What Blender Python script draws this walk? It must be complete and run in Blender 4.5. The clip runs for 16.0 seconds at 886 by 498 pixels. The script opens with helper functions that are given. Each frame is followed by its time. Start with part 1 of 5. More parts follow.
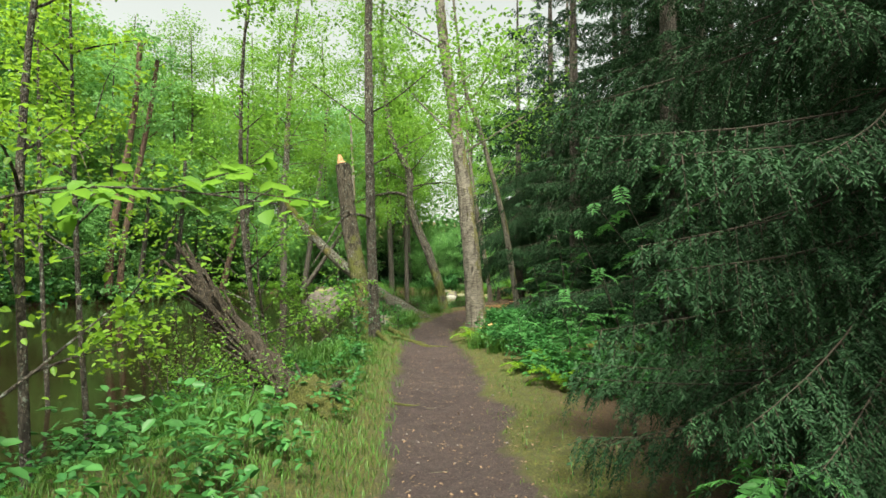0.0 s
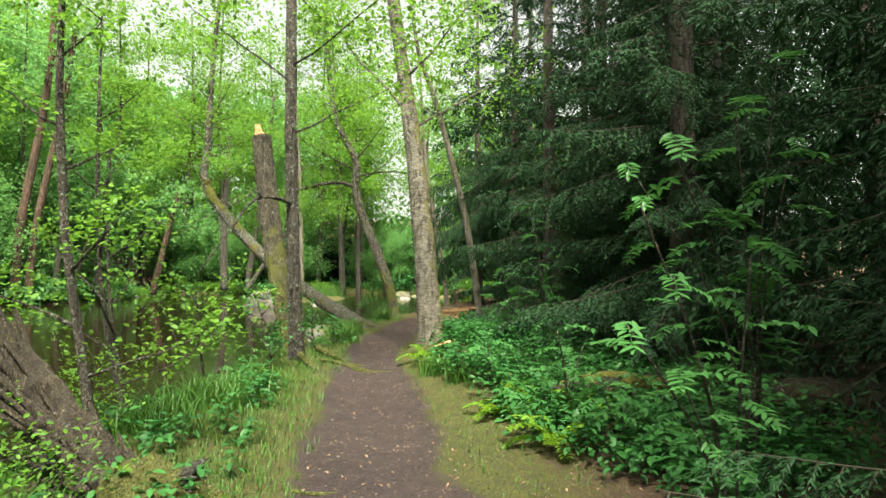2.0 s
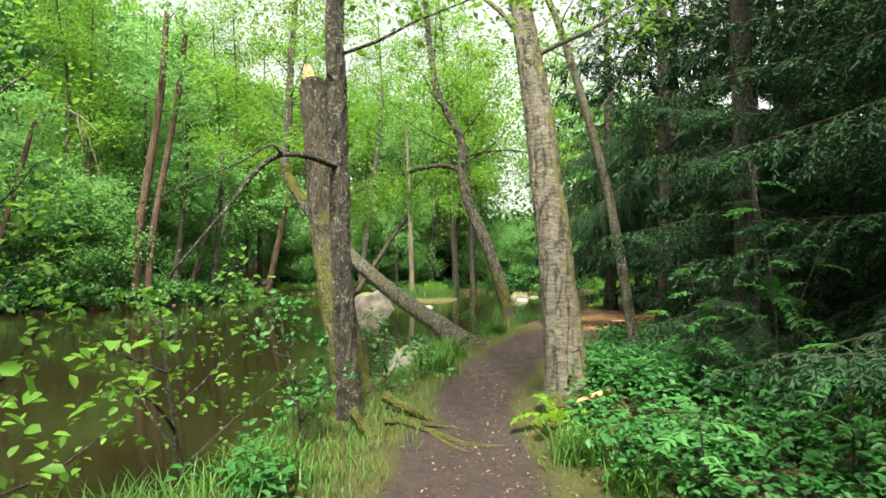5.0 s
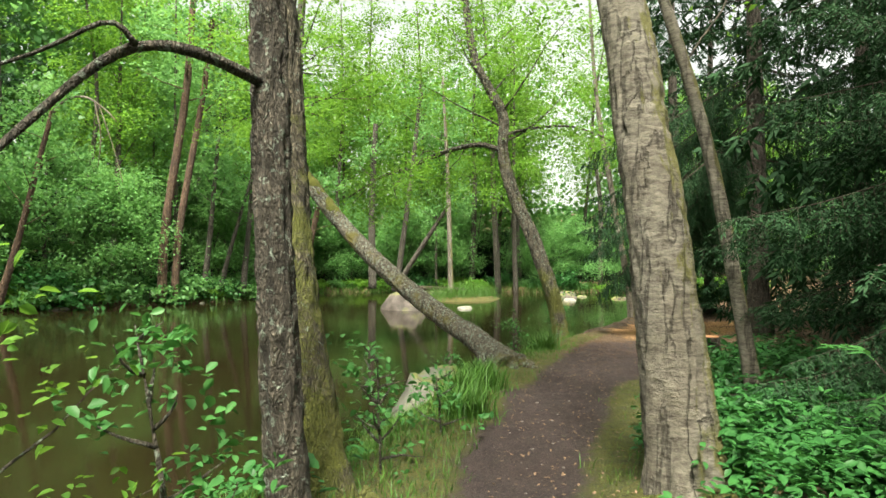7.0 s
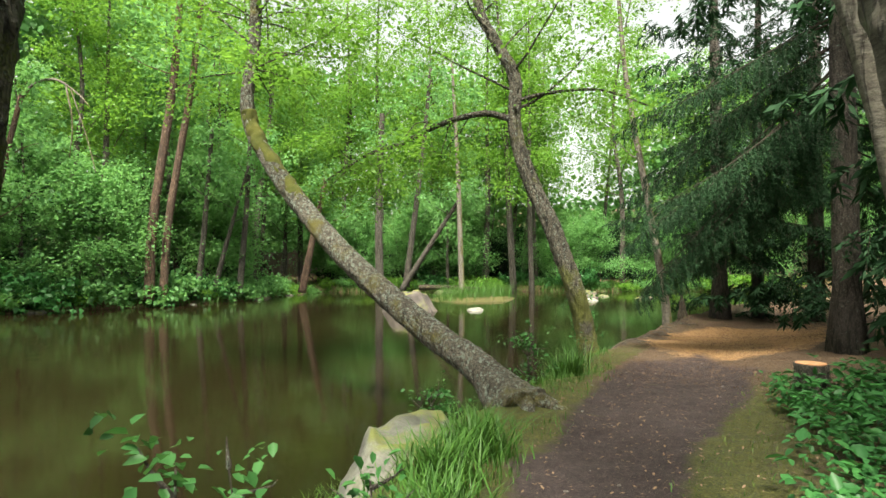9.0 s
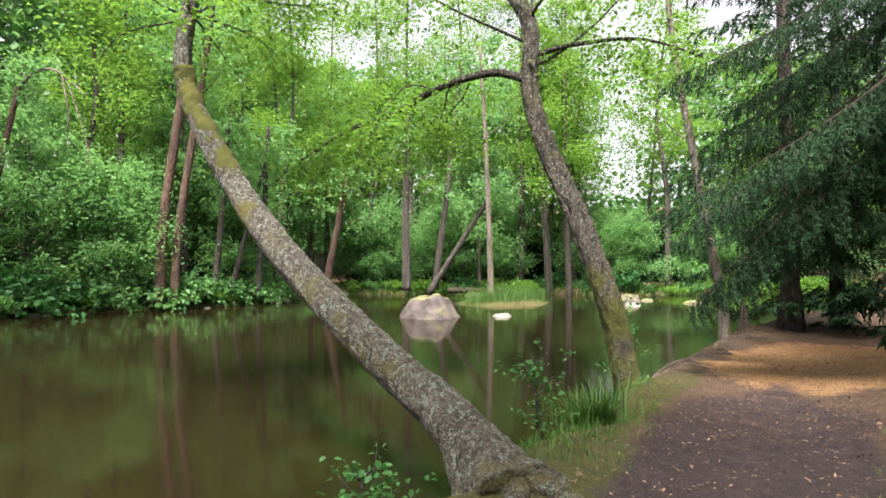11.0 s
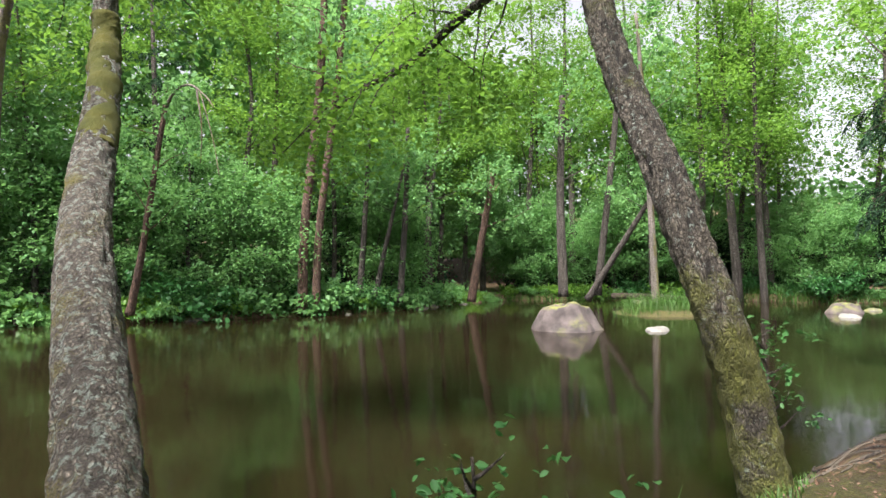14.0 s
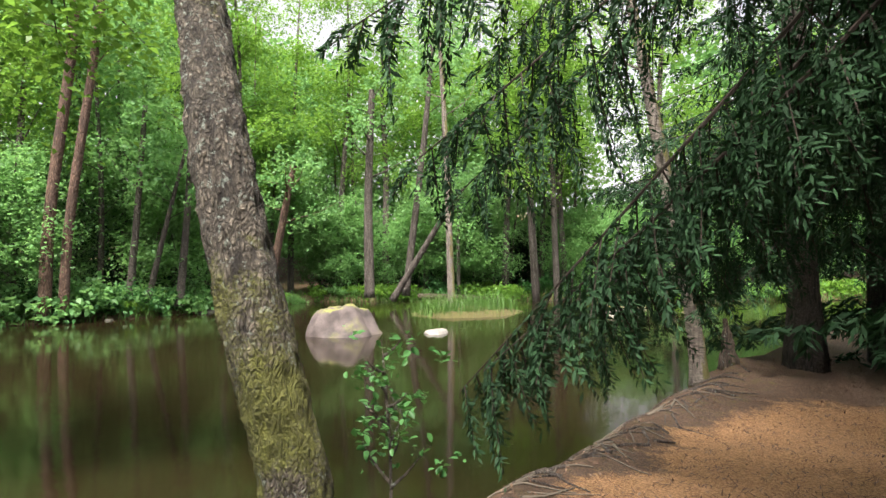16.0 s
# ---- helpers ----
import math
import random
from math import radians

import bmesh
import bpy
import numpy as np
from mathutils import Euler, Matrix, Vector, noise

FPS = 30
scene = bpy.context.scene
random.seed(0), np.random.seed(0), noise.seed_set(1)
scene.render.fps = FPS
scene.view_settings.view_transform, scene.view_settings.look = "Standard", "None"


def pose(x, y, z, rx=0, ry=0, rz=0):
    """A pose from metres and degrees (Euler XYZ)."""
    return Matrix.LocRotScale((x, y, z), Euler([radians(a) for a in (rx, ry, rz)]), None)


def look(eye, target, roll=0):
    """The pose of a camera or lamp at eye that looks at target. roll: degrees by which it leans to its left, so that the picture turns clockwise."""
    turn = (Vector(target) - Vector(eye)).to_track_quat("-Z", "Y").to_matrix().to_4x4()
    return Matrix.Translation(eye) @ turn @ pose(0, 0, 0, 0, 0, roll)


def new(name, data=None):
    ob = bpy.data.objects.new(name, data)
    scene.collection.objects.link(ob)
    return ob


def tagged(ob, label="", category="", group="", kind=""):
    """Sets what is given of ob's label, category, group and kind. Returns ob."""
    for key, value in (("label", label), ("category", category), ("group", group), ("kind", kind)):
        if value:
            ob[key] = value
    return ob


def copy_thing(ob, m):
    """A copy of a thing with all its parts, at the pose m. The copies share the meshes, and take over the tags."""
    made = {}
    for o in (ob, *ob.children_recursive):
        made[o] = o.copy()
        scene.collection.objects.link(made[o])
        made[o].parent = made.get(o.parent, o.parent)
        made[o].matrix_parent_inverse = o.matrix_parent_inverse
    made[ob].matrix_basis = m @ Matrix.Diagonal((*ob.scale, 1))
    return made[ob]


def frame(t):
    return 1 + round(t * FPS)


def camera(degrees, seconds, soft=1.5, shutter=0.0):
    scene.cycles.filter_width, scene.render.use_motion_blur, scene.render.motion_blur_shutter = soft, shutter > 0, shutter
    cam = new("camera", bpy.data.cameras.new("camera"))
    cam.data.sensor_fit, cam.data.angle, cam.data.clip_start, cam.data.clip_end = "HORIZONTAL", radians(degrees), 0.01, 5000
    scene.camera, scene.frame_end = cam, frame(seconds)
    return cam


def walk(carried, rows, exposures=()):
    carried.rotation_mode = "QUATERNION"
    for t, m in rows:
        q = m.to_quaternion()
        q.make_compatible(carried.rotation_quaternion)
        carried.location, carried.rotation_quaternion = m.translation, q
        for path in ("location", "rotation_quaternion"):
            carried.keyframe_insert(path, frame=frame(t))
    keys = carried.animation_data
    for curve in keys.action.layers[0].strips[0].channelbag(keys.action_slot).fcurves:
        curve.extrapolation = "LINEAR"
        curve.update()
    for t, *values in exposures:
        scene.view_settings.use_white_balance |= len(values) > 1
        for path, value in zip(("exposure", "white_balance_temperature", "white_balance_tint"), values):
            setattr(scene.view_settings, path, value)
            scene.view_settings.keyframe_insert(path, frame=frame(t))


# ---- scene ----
cam = camera(74.4, 16.0)
METRES, EYE, TILT, LEAN, TURN = 18.0, 1.5, 2.6, 0.0, 0.0
ROWS = [
    (0.0, 0.0, 0.0, 0.0, -0.0, 0.0, 0.0),
    (0.5, 0.0016, 0.0283, -0.0011, -4.39, -0.1, -0.09),
    (1.0, 0.0054, 0.0619, -0.0011, -4.72, -0.09, -0.23),
    (1.5, 0.0064, 0.0966, -0.0013, -4.78, -0.59, -0.26),
    (2.0, 0.0083, 0.1316, -0.0033, -4.35, -0.0, -0.28),
    (2.5, 0.0071, 0.1687, -0.0048, -1.89, -0.25, -0.15),
    (3.0, 0.0064, 0.2066, -0.0052, -1.22, -0.6, -0.07),
    (3.5, 0.0039, 0.2407, -0.0056, -0.78, -0.57, -0.07),
    (4.0, 0.0031, 0.264, -0.0066, 0.14, -0.35, 0.01),
    (4.5, 0.0099, 0.2858, -0.0071, 4.02, -0.17, 0.4),
    (7.0, -0.0001, 0.4376, -0.0104, 11.22, -0.45, 0.58),
    (7.5, -0.005, 0.4698, -0.012, 12.65, -0.32, 0.84),
    (8.0, -0.0082, 0.5022, -0.0146, 12.58, -0.31, 0.91),
    (8.5, -0.0094, 0.5366, -0.0144, 12.67, -0.56, 0.9),
    (11.0, -0.0023, 0.6937, -0.0231, 16.7, -0.36, 1.04),
    (11.5, -0.0011, 0.7198, -0.0247, 23.62, -0.03, 1.43),
    (12.0, 0.0053, 0.7483, -0.0252, 30.54, 0.63, 1.86),
    (12.5, 0.0111, 0.7783, -0.0262, 34.9, 0.75, 2.23),
    (13.0, 0.0158, 0.8086, -0.0272, 34.88, 0.73, 2.3),
    (13.5, 0.0225, 0.8382, -0.0281, 35.04, 0.42, 2.19),
    (14.0, 0.0292, 0.8672, -0.0307, 34.56, 0.54, 2.24),
    (14.5, 0.0387, 0.8942, -0.0326, 31.55, 0.72, 2.18),
    (15.0, 0.0507, 0.9231, -0.0335, 28.93, 0.37, 1.99),
    (15.5, 0.0632, 0.9524, -0.0344, 26.28, 0.36, 1.93),
    (16.0, 0.0795, 0.9822, -0.0371, 18.7, 0.04, 1.43),
]
walk(cam, [(t, pose(0, 0, EYE, TILT, LEAN, TURN) @ pose(METRES * x, METRES * y, METRES * z, 90 + pitch, roll, yaw)) for t, x, y, z, yaw, pitch, roll in ROWS],
     exposures=[(0.0, 1.38, 7300, -2), (1.5, 1.6, 7450, -2), (3.5, 1.72, 7450, -1), (8.5, 1.66, 7300, 0), (11.5, 1.78, 6600, 18), (13.5, 1.58, 6400, 18), (16.0, 1.78, 6800, 18)])

# ---- world and sun: a bright overcast day ----
SUN_EL, SUN_AZ = 62, 177
world = bpy.data.worlds.new("world")
scene.world = world
world.use_nodes = True
wn = world.node_tree
bg = wn.nodes["Background"]
sky = wn.nodes.new("ShaderNodeTexSky")
sky.sky_type, sky.sun_disc = "NISHITA", False
sky.sun_elevation, sky.sun_rotation = radians(SUN_EL), radians(SUN_AZ)
sky.dust_density = 4.0
grey = wn.nodes.new("ShaderNodeHueSaturation")
grey.inputs["Saturation"].default_value = 0.25
wn.links.new(sky.outputs[0], grey.inputs["Color"])
wn.links.new(grey.outputs[0], bg.inputs["Color"])
bg.inputs["Strength"].default_value = 0.115
sun = new("sun", bpy.data.lights.new("sun", "SUN"))
sun.data.energy, sun.data.angle, sun.data.color = 4.4, radians(12), (1.0, 0.97, 0.9)
a = radians(SUN_AZ)
sun_from = Vector((math.sin(a) * math.cos(radians(SUN_EL)), math.cos(a) * math.cos(radians(SUN_EL)), math.sin(radians(SUN_EL))))
sun.matrix_world = look(sun_from * 60, (0, 0, 0))

rng = np.random.default_rng(7)
WATER = 0.0


# ---- materials ----
class Mat:
    """A small helper round one node material."""

    def __init__(self, name):
        self.m = bpy.data.materials.new(name)
        self.m.use_nodes = True
        self.t = self.m.node_tree
        self.b = self.t.nodes["Principled BSDF"]
        self.out = self.t.nodes["Material Output"]

    def node(self, kind, **inputs):
        n = self.t.nodes.new("ShaderNode" + kind)
        for k, v in inputs.items():
            self.put(n.inputs[k.replace("_", " ")], v)
        return n

    def put(self, socket, v):
        if isinstance(v, bpy.types.NodeSocket):
            self.t.links.new(v, socket)
        elif isinstance(v, tuple) and len(v) == 3 and socket.type == "RGBA":
            socket.default_value = (*v, 1)
        else:
            socket.default_value = v

    def coords(self, scale=(1, 1, 1)):
        c = self.t.nodes.new("ShaderNodeTexCoord")
        mp = self.node("Mapping", Vector=c.outputs["Object"])
        mp.inputs["Scale"].default_value = scale
        return mp.outputs[0]

    def noise(self, scale, detail=4.0, vec=None, rough=0.55):
        n = self.node("TexNoise", Scale=scale, Detail=detail, Roughness=rough)
        if vec is not None:
            self.put(n.inputs["Vector"], vec)
        return n.outputs["Fac"]

    def ramp(self, fac, stops):
        r = self.t.nodes.new("ShaderNodeValToRGB")
        self.put(r.inputs[0], fac)
        e = r.color_ramp.elements
        while len(e) < len(stops):
            e.new(0.5)
        for el, (p, c) in zip(e, stops):
            el.position, el.color = p, (*((c, c, c) if isinstance(c, (int, float)) else c), 1)
        return r.outputs[0]

    def mix(self, fac, a, b, blend="MIX"):
        n = self.t.nodes.new("ShaderNodeMix")
        n.data_type, n.blend_type = "RGBA", blend
        self.put(n.inputs["Factor"], fac)
        self.put(n.inputs["A"], a)
        self.put(n.inputs["B"], b)
        return n.outputs["Result"]

    def math(self, op, a, b=0.0):
        n = self.t.nodes.new("ShaderNodeMath")
        n.operation = op
        self.put(n.inputs[0], a)
        self.put(n.inputs[1], b)
        return n.outputs[0]

    def bump(self, height, strength=0.5, dist=0.02):
        n = self.node("Bump", Strength=strength, Distance=dist, Height=height)
        self.put(self.b.inputs["Normal"], n.outputs[0])

    def set(self, **inputs):
        for k, v in inputs.items():
            self.put(self.b.inputs[k.replace("_", " ")], v)
        return self.m


def leaf_material(name, dark, light, through_share=0.45, rough=0.45):
    """Thin leaves: a glossy face that lets part of the light through."""
    m = Mat(name)
    g = m.node("NewGeometry")
    info = m.node("ObjectInfo")
    r = m.math("ADD", m.math("MULTIPLY", g.outputs["Random Per Island"], 0.75), m.math("MULTIPLY", info.outputs["Random"], 0.25))
    col = m.ramp(r, [(0.0, dark), (0.55, tuple((p + q) / 2 for p, q in zip(dark, light))), (1.0, light)])
    patch = m.noise(0.7, 2.0, m.coords())
    col = m.mix(m.ramp(patch, [(0.35, 0.0), (0.7, 0.45)]), col, light)
    m.set(Base_Color=col, Roughness=rough, Specular_IOR_Level=0.25)
    tr = m.node("BsdfTranslucent", Color=m.mix(0.5, col, (light[0] * 1.2, light[1] * 1.12, light[2] * 0.8)))
    mx = m.node("MixShader", Fac=through_share)
    m.put(mx.inputs[1], m.b.outputs[0])
    m.put(mx.inputs[2], tr.outputs[0])
    m.put(m.out.inputs["Surface"], mx.outputs[0])
    return m.m


def bark_material(name, dark, mid, pale, lichen=0.3, moss=0.2, stretch=0.25, scale=14.0, moss_colour=(0.13, 0.14, 0.022), foot=0.0):
    """Bark of cracked plates with lichen spots and fine moss, which climbs to the height foot."""
    m = Mat(name)
    warp = m.node("TexNoise", Scale=scale * 0.6, Detail=3.0, Vector=m.coords((1, 1, stretch)))
    v = m.node("VectorMath")
    v.operation = "MULTIPLY_ADD"
    m.put(v.inputs[0], warp.outputs["Color"])
    m.put(v.inputs[1], (0.09, 0.09, 0.09))
    m.put(v.inputs[2], m.coords((1, 1, stretch)))
    n1 = m.noise(scale * 3.0, 6.0, m.coords((1, 1, stretch)), 0.7)
    edge = m.node("TexVoronoi", Vector=v.outputs[0], Scale=scale * 3.6)
    edge.feature = "DISTANCE_TO_EDGE"
    crack = m.ramp(m.math("ADD", edge.outputs["Distance"], m.math("MULTIPLY", m.math("SUBTRACT", n1, 0.5), 0.9)), [(0.0, 0.25), (0.3, 1.0)])
    deep = m.ramp(m.noise(scale * 1.3, 5.0, m.coords((1, 1, stretch * 0.35)), 0.65), [(0.36, 0.0), (0.52, 1.0)])
    crack = m.math("MULTIPLY", crack, deep)
    shade = m.ramp(m.math("ADD", m.math("MULTIPLY", m.noise(scale * 0.35, 4.0, m.coords((1, 1, 0.6)), 0.6), 0.6), m.math("MULTIPLY", n1, 0.5)), [(0.35, 0.0), (0.75, 1.0)])
    col = m.mix(crack, dark, m.mix(shade, mid, pale))
    spots = m.ramp(m.noise(24.0, 6.0, m.coords(), 0.68), [(0.66 - 0.16 * lichen, 0.0), (0.71 - 0.14 * lichen, 1.0)])
    col = m.mix(m.math("MULTIPLY", spots, 0.75), col, m.mix(n1, (0.17, 0.23, 0.19), (0.42, 0.47, 0.4)))
    big, fine = m.noise(2.2, 5.0, m.coords(), 0.65), m.noise(85.0, 3.0, m.coords())
    grow = m.math("ADD", big, m.math("MULTIPLY", fine, 0.25))
    if foot:
        height = m.node("SeparateXYZ", Vector=m.coords((1, 1, 0.5 / foot)))
        grow = m.math("ADD", grow, m.ramp(height.outputs["Z"], [(0.0, 0.3), (0.34, 0.25), (0.6, 0.0)]))
    mo = m.ramp(grow, [(0.82 - 0.5 * moss, 0.0), (0.96 - 0.5 * moss, 0.92)])
    col = m.mix(mo, col, m.mix(fine, tuple(c * 0.4 for c in moss_colour), tuple(c * 1.5 for c in moss_colour)))
    m.bump(m.math("ADD", crack, m.math("MULTIPLY", m.math("ADD", fine, n1), 0.45)), 1.0, 0.05)
    return m.set(Base_Color=col, Roughness=0.9)


def papery_bark(name):
    """Old birch bark: pale papery bands across, long dark splits up the trunk, moss on the shaded side."""
    m = Mat(name)
    bands = m.noise(26.0, 7.0, m.coords((0.5, 0.5, 1.5)), 0.75)
    blotch, fine = m.noise(3.2, 7.0, m.coords((1, 1, 0.5)), 0.7), m.noise(90.0, 4.0, m.coords())
    col = m.mix(m.ramp(bands, [(0.38, 0.0), (0.6, 1.0)]), (0.085, 0.072, 0.06), (0.215, 0.195, 0.165))
    col = m.mix(m.ramp(blotch, [(0.34, 0.75), (0.6, 0.0)]), col, m.mix(m.ramp(bands, [(0.35, 0.0), (0.65, 1.0)]), (0.045, 0.035, 0.027), (0.19, 0.16, 0.125)))
    long = m.math("ABSOLUTE", m.math("SUBTRACT", m.noise(8.5, 4.0, m.coords((1, 1, 0.06)), 0.55), 0.5))
    split = m.ramp(m.math("ADD", long, m.math("MULTIPLY", m.math("SUBTRACT", bands, 0.5), 0.07)), [(0.0, 0.4), (0.026, 1.0)])
    col = m.mix(split, (0.035, 0.026, 0.02), col)
    g = m.node("NewGeometry")
    side = m.node("SeparateXYZ", Vector=g.outputs["Normal"])
    mo = m.ramp(m.math("ADD", m.math("ADD", m.noise(4.0, 5.0, m.coords((1, 1, 0.5)), 0.65), m.math("MULTIPLY", side.outputs["X"], 0.26)), m.math("MULTIPLY", fine, 0.2)), [(0.74, 0.0), (0.84, 0.85)])
    col = m.mix(mo, col, m.mix(fine, (0.05, 0.05, 0.01), (0.17, 0.16, 0.035)))
    m.bump(m.math("ADD", m.math("MULTIPLY", split, 1.2), m.math("ADD", m.math("MULTIPLY", bands, 0.6), m.math("MULTIPLY", fine, 0.3))), 1.0, 0.04)
    return m.set(Base_Color=col, Roughness=0.85)


M_LEAF_ALDER = leaf_material("alder_leaf", (0.045, 0.14, 0.025), (0.17, 0.34, 0.055), 0.52)
M_LEAF_BRIGHT = leaf_material("young_leaf", (0.08, 0.19, 0.018), (0.23, 0.4, 0.05), 0.55)
# Bluer, paler than alder_leaf: the far bank's cool, lit look is put into the colour.
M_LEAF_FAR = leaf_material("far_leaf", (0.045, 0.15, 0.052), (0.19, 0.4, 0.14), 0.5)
M_LEAF_LOW = leaf_material("herb_leaf", (0.013, 0.062, 0.02), (0.048, 0.17, 0.044), 0.3)
M_LEAF_ROWAN = leaf_material("rowan_leaf", (0.03, 0.11, 0.034), (0.075, 0.22, 0.06), 0.35)
M_NEEDLE = leaf_material("spruce_needle", (0.005, 0.02, 0.01), (0.024, 0.074, 0.027), 0.15, 0.75)
M_SPRUCE_TWIG = Mat("spruce_twig").set(Base_Color=(0.028, 0.02, 0.014), Roughness=0.9)
M_DEAD_TWIG = Mat("dead_twig").set(Base_Color=(0.09, 0.075, 0.055), Roughness=0.9)
M_GRASS = leaf_material("grass_blade", (0.025, 0.095, 0.02), (0.09, 0.19, 0.035), 0.3)
M_DRYGRASS = leaf_material("pale_grass_blade", (0.045, 0.09, 0.017), (0.12, 0.165, 0.036), 0.3)
M_BARK_DARK = bark_material("dark_alder_bark", (0.016, 0.012, 0.009), (0.075, 0.058, 0.046), (0.22, 0.185, 0.15), 0.62, 0.1, 0.42, 16)
M_BARK_SNAG = bark_material("mossy_snag_bark", (0.016, 0.012, 0.008), (0.09, 0.072, 0.05), (0.27, 0.225, 0.165), 0.4, 0.16, 0.3, 14, foot=1.7)
M_BARK_BIG = papery_bark("grey_birch_bark")
M_BARK_LEAN = bark_material("lichened_alder_bark", (0.03, 0.024, 0.018), (0.13, 0.11, 0.083), (0.3, 0.265, 0.21), 0.85, 0.3, 0.6, 13, (0.15, 0.13, 0.02))
M_BARK_L2 = bark_material("mossy_alder_bark", (0.012, 0.01, 0.007), (0.085, 0.07, 0.052), (0.27, 0.235, 0.18), 0.55, 0.14, 0.45, 12, foot=1.6)
M_BARK_PINE = bark_material("pine_bark", (0.05, 0.03, 0.022), (0.13, 0.078, 0.052), (0.25, 0.155, 0.105), 0.1, 0.0, 0.3, 5)
M_BARK_FAR = bark_material("grey_bark", (0.03, 0.025, 0.02), (0.08, 0.068, 0.055), (0.17, 0.15, 0.125), 0.3, 0.1, 0.3, 6)
M_BARK_SPRUCE = bark_material("spruce_bark", (0.03, 0.025, 0.02), (0.11, 0.09, 0.078), (0.24, 0.2, 0.17), 0.3, 0.05, 0.6, 16)
M_ROTTEN = bark_material("rotten_wood", (0.022, 0.015, 0.01), (0.085, 0.06, 0.04), (0.2, 0.155, 0.11), 0.3, 0.2, 0.12, 18)


def wood_material():
    m = Mat("raw_wood")
    n = m.noise(30.0, 5.0, m.coords((1, 1, 0.1)))
    m.bump(n, 0.6, 0.01)
    return m.set(Base_Color=m.ramp(n, [(0.3, (0.42, 0.17, 0.07)), (0.7, (0.62, 0.36, 0.2))]), Roughness=0.8)


def rock_material(name, dark, pale, moss):
    m = Mat(name)
    n1, n2 = m.noise(2.2, 8.0, m.coords()), m.noise(38.0, 4.0, m.coords())
    col = m.mix(m.ramp(n1, [(0.35, 0.0), (0.65, 1.0)]), dark, pale)
    col = m.mix(m.ramp(n2, [(0.3, 0.5), (0.6, 0.0)]), col, (0.05, 0.045, 0.04))
    g = m.node("NewGeometry")
    sep = m.node("SeparateXYZ", Vector=g.outputs["Normal"])
    top = m.math("MULTIPLY", m.ramp(sep.outputs["Z"], [(0.55, 0.0), (0.9, 1.0)]), m.ramp(m.noise(3.5, 5.0, m.coords()), [(0.4, 0.0), (0.55, moss)]))
    col = m.mix(top, col, (0.14, 0.15, 0.035))
    m.bump(m.math("ADD", n1, m.math("MULTIPLY", n2, 0.15)), 0.8, 0.06)
    return m.set(Base_Color=col, Roughness=0.85)


M_WOOD = wood_material()
M_ROCK_PINK = rock_material("pink_granite", (0.03, 0.025, 0.023), (0.12, 0.097, 0.09), 1.0)
M_ROCK_PALE = rock_material("pale_granite", (0.14, 0.14, 0.125), (0.28, 0.27, 0.25), 0.2)
M_ROCK_GREY = rock_material("grey_granite", (0.065, 0.065, 0.055), (0.19, 0.185, 0.16), 0.9)
M_PEBBLE = rock_material("pebble", (0.13, 0.105, 0.1), (0.32, 0.28, 0.26), 0.0)


def ground_material():
    """Path soil, moss, leaf litter, orange sand and river bed, told apart by the ground's zone layers."""
    m = Mat("forest_ground")
    z = m.node("Attribute")
    z.attribute_name = "zones"
    sep = m.node("SeparateColor", Color=z.outputs["Color"])
    path, sand, moss = sep.outputs["Red"], sep.outputs["Green"], sep.outputs["Blue"]
    c = m.coords()
    fine, mid, big = m.noise(60.0, 6.0, c, 0.7), m.noise(9.0, 5.0, c), m.noise(1.3, 4.0, c)
    raw = fine
    fine = m.ramp(raw, [(0.36, 0.0), (0.64, 1.0)])
    litter = m.mix(fine, (0.05, 0.032, 0.02), m.mix(mid, (0.12, 0.072, 0.042), (0.24, 0.14, 0.08)))
    mossy = m.mix(m.ramp(mid, [(0.3, 0.0), (0.7, 1.0)]), m.mix(fine, (0.022, 0.036, 0.006), (0.085, 0.105, 0.016)), m.mix(fine, (0.055, 0.055, 0.01), (0.17, 0.15, 0.03)))
    soil = m.mix(m.ramp(mid, [(0.3, 0.0), (0.75, 1.0)]), m.mix(fine, (0.017, 0.009, 0.011), (0.046, 0.026, 0.03)), m.mix(fine, (0.032, 0.018, 0.021), (0.095, 0.06, 0.063)))
    soil = m.mix(m.ramp(big, [(0.4, 0.0), (0.7, 0.4)]), soil, (0.075, 0.045, 0.043))
    specks = m.noise(150.0, 2.0, c, 0.5)
    soil = m.mix(m.ramp(specks, [(0.6, 0.0), (0.66, 0.8)]), soil, (0.16, 0.115, 0.095))
    soil = m.mix(m.ramp(m.noise(36.0, 5.0, c, 0.7), [(0.33, 0.85), (0.45, 0.0)]), soil, (0.02, 0.011, 0.011))
    orange = m.mix(m.ramp(fine, [(0.3, 0.0), (0.7, 1.0)]), (0.3, 0.155, 0.065), m.mix(mid, (0.52, 0.28, 0.12), (0.66, 0.39, 0.185)))
    jig = m.math("MULTIPLY", m.math("SUBTRACT", m.math("ADD", mid, m.math("MULTIPLY", raw, 0.6)), 0.8), 0.9)
    cut = lambda mask: m.ramp(m.math("ADD", mask, jig), [(0.3, 0.0), (0.7, 1.0)])
    col = m.mix(cut(moss), litter, mossy)
    col = m.mix(cut(sand), col, orange)
    col = m.mix(cut(path), col, soil)
    m.bump(m.math("ADD", m.math("MULTIPLY", mid, 0.6), m.math("MULTIPLY", fine, 0.5)), 1.0, 0.04)
    return m.set(Base_Color=col, Roughness=0.95)


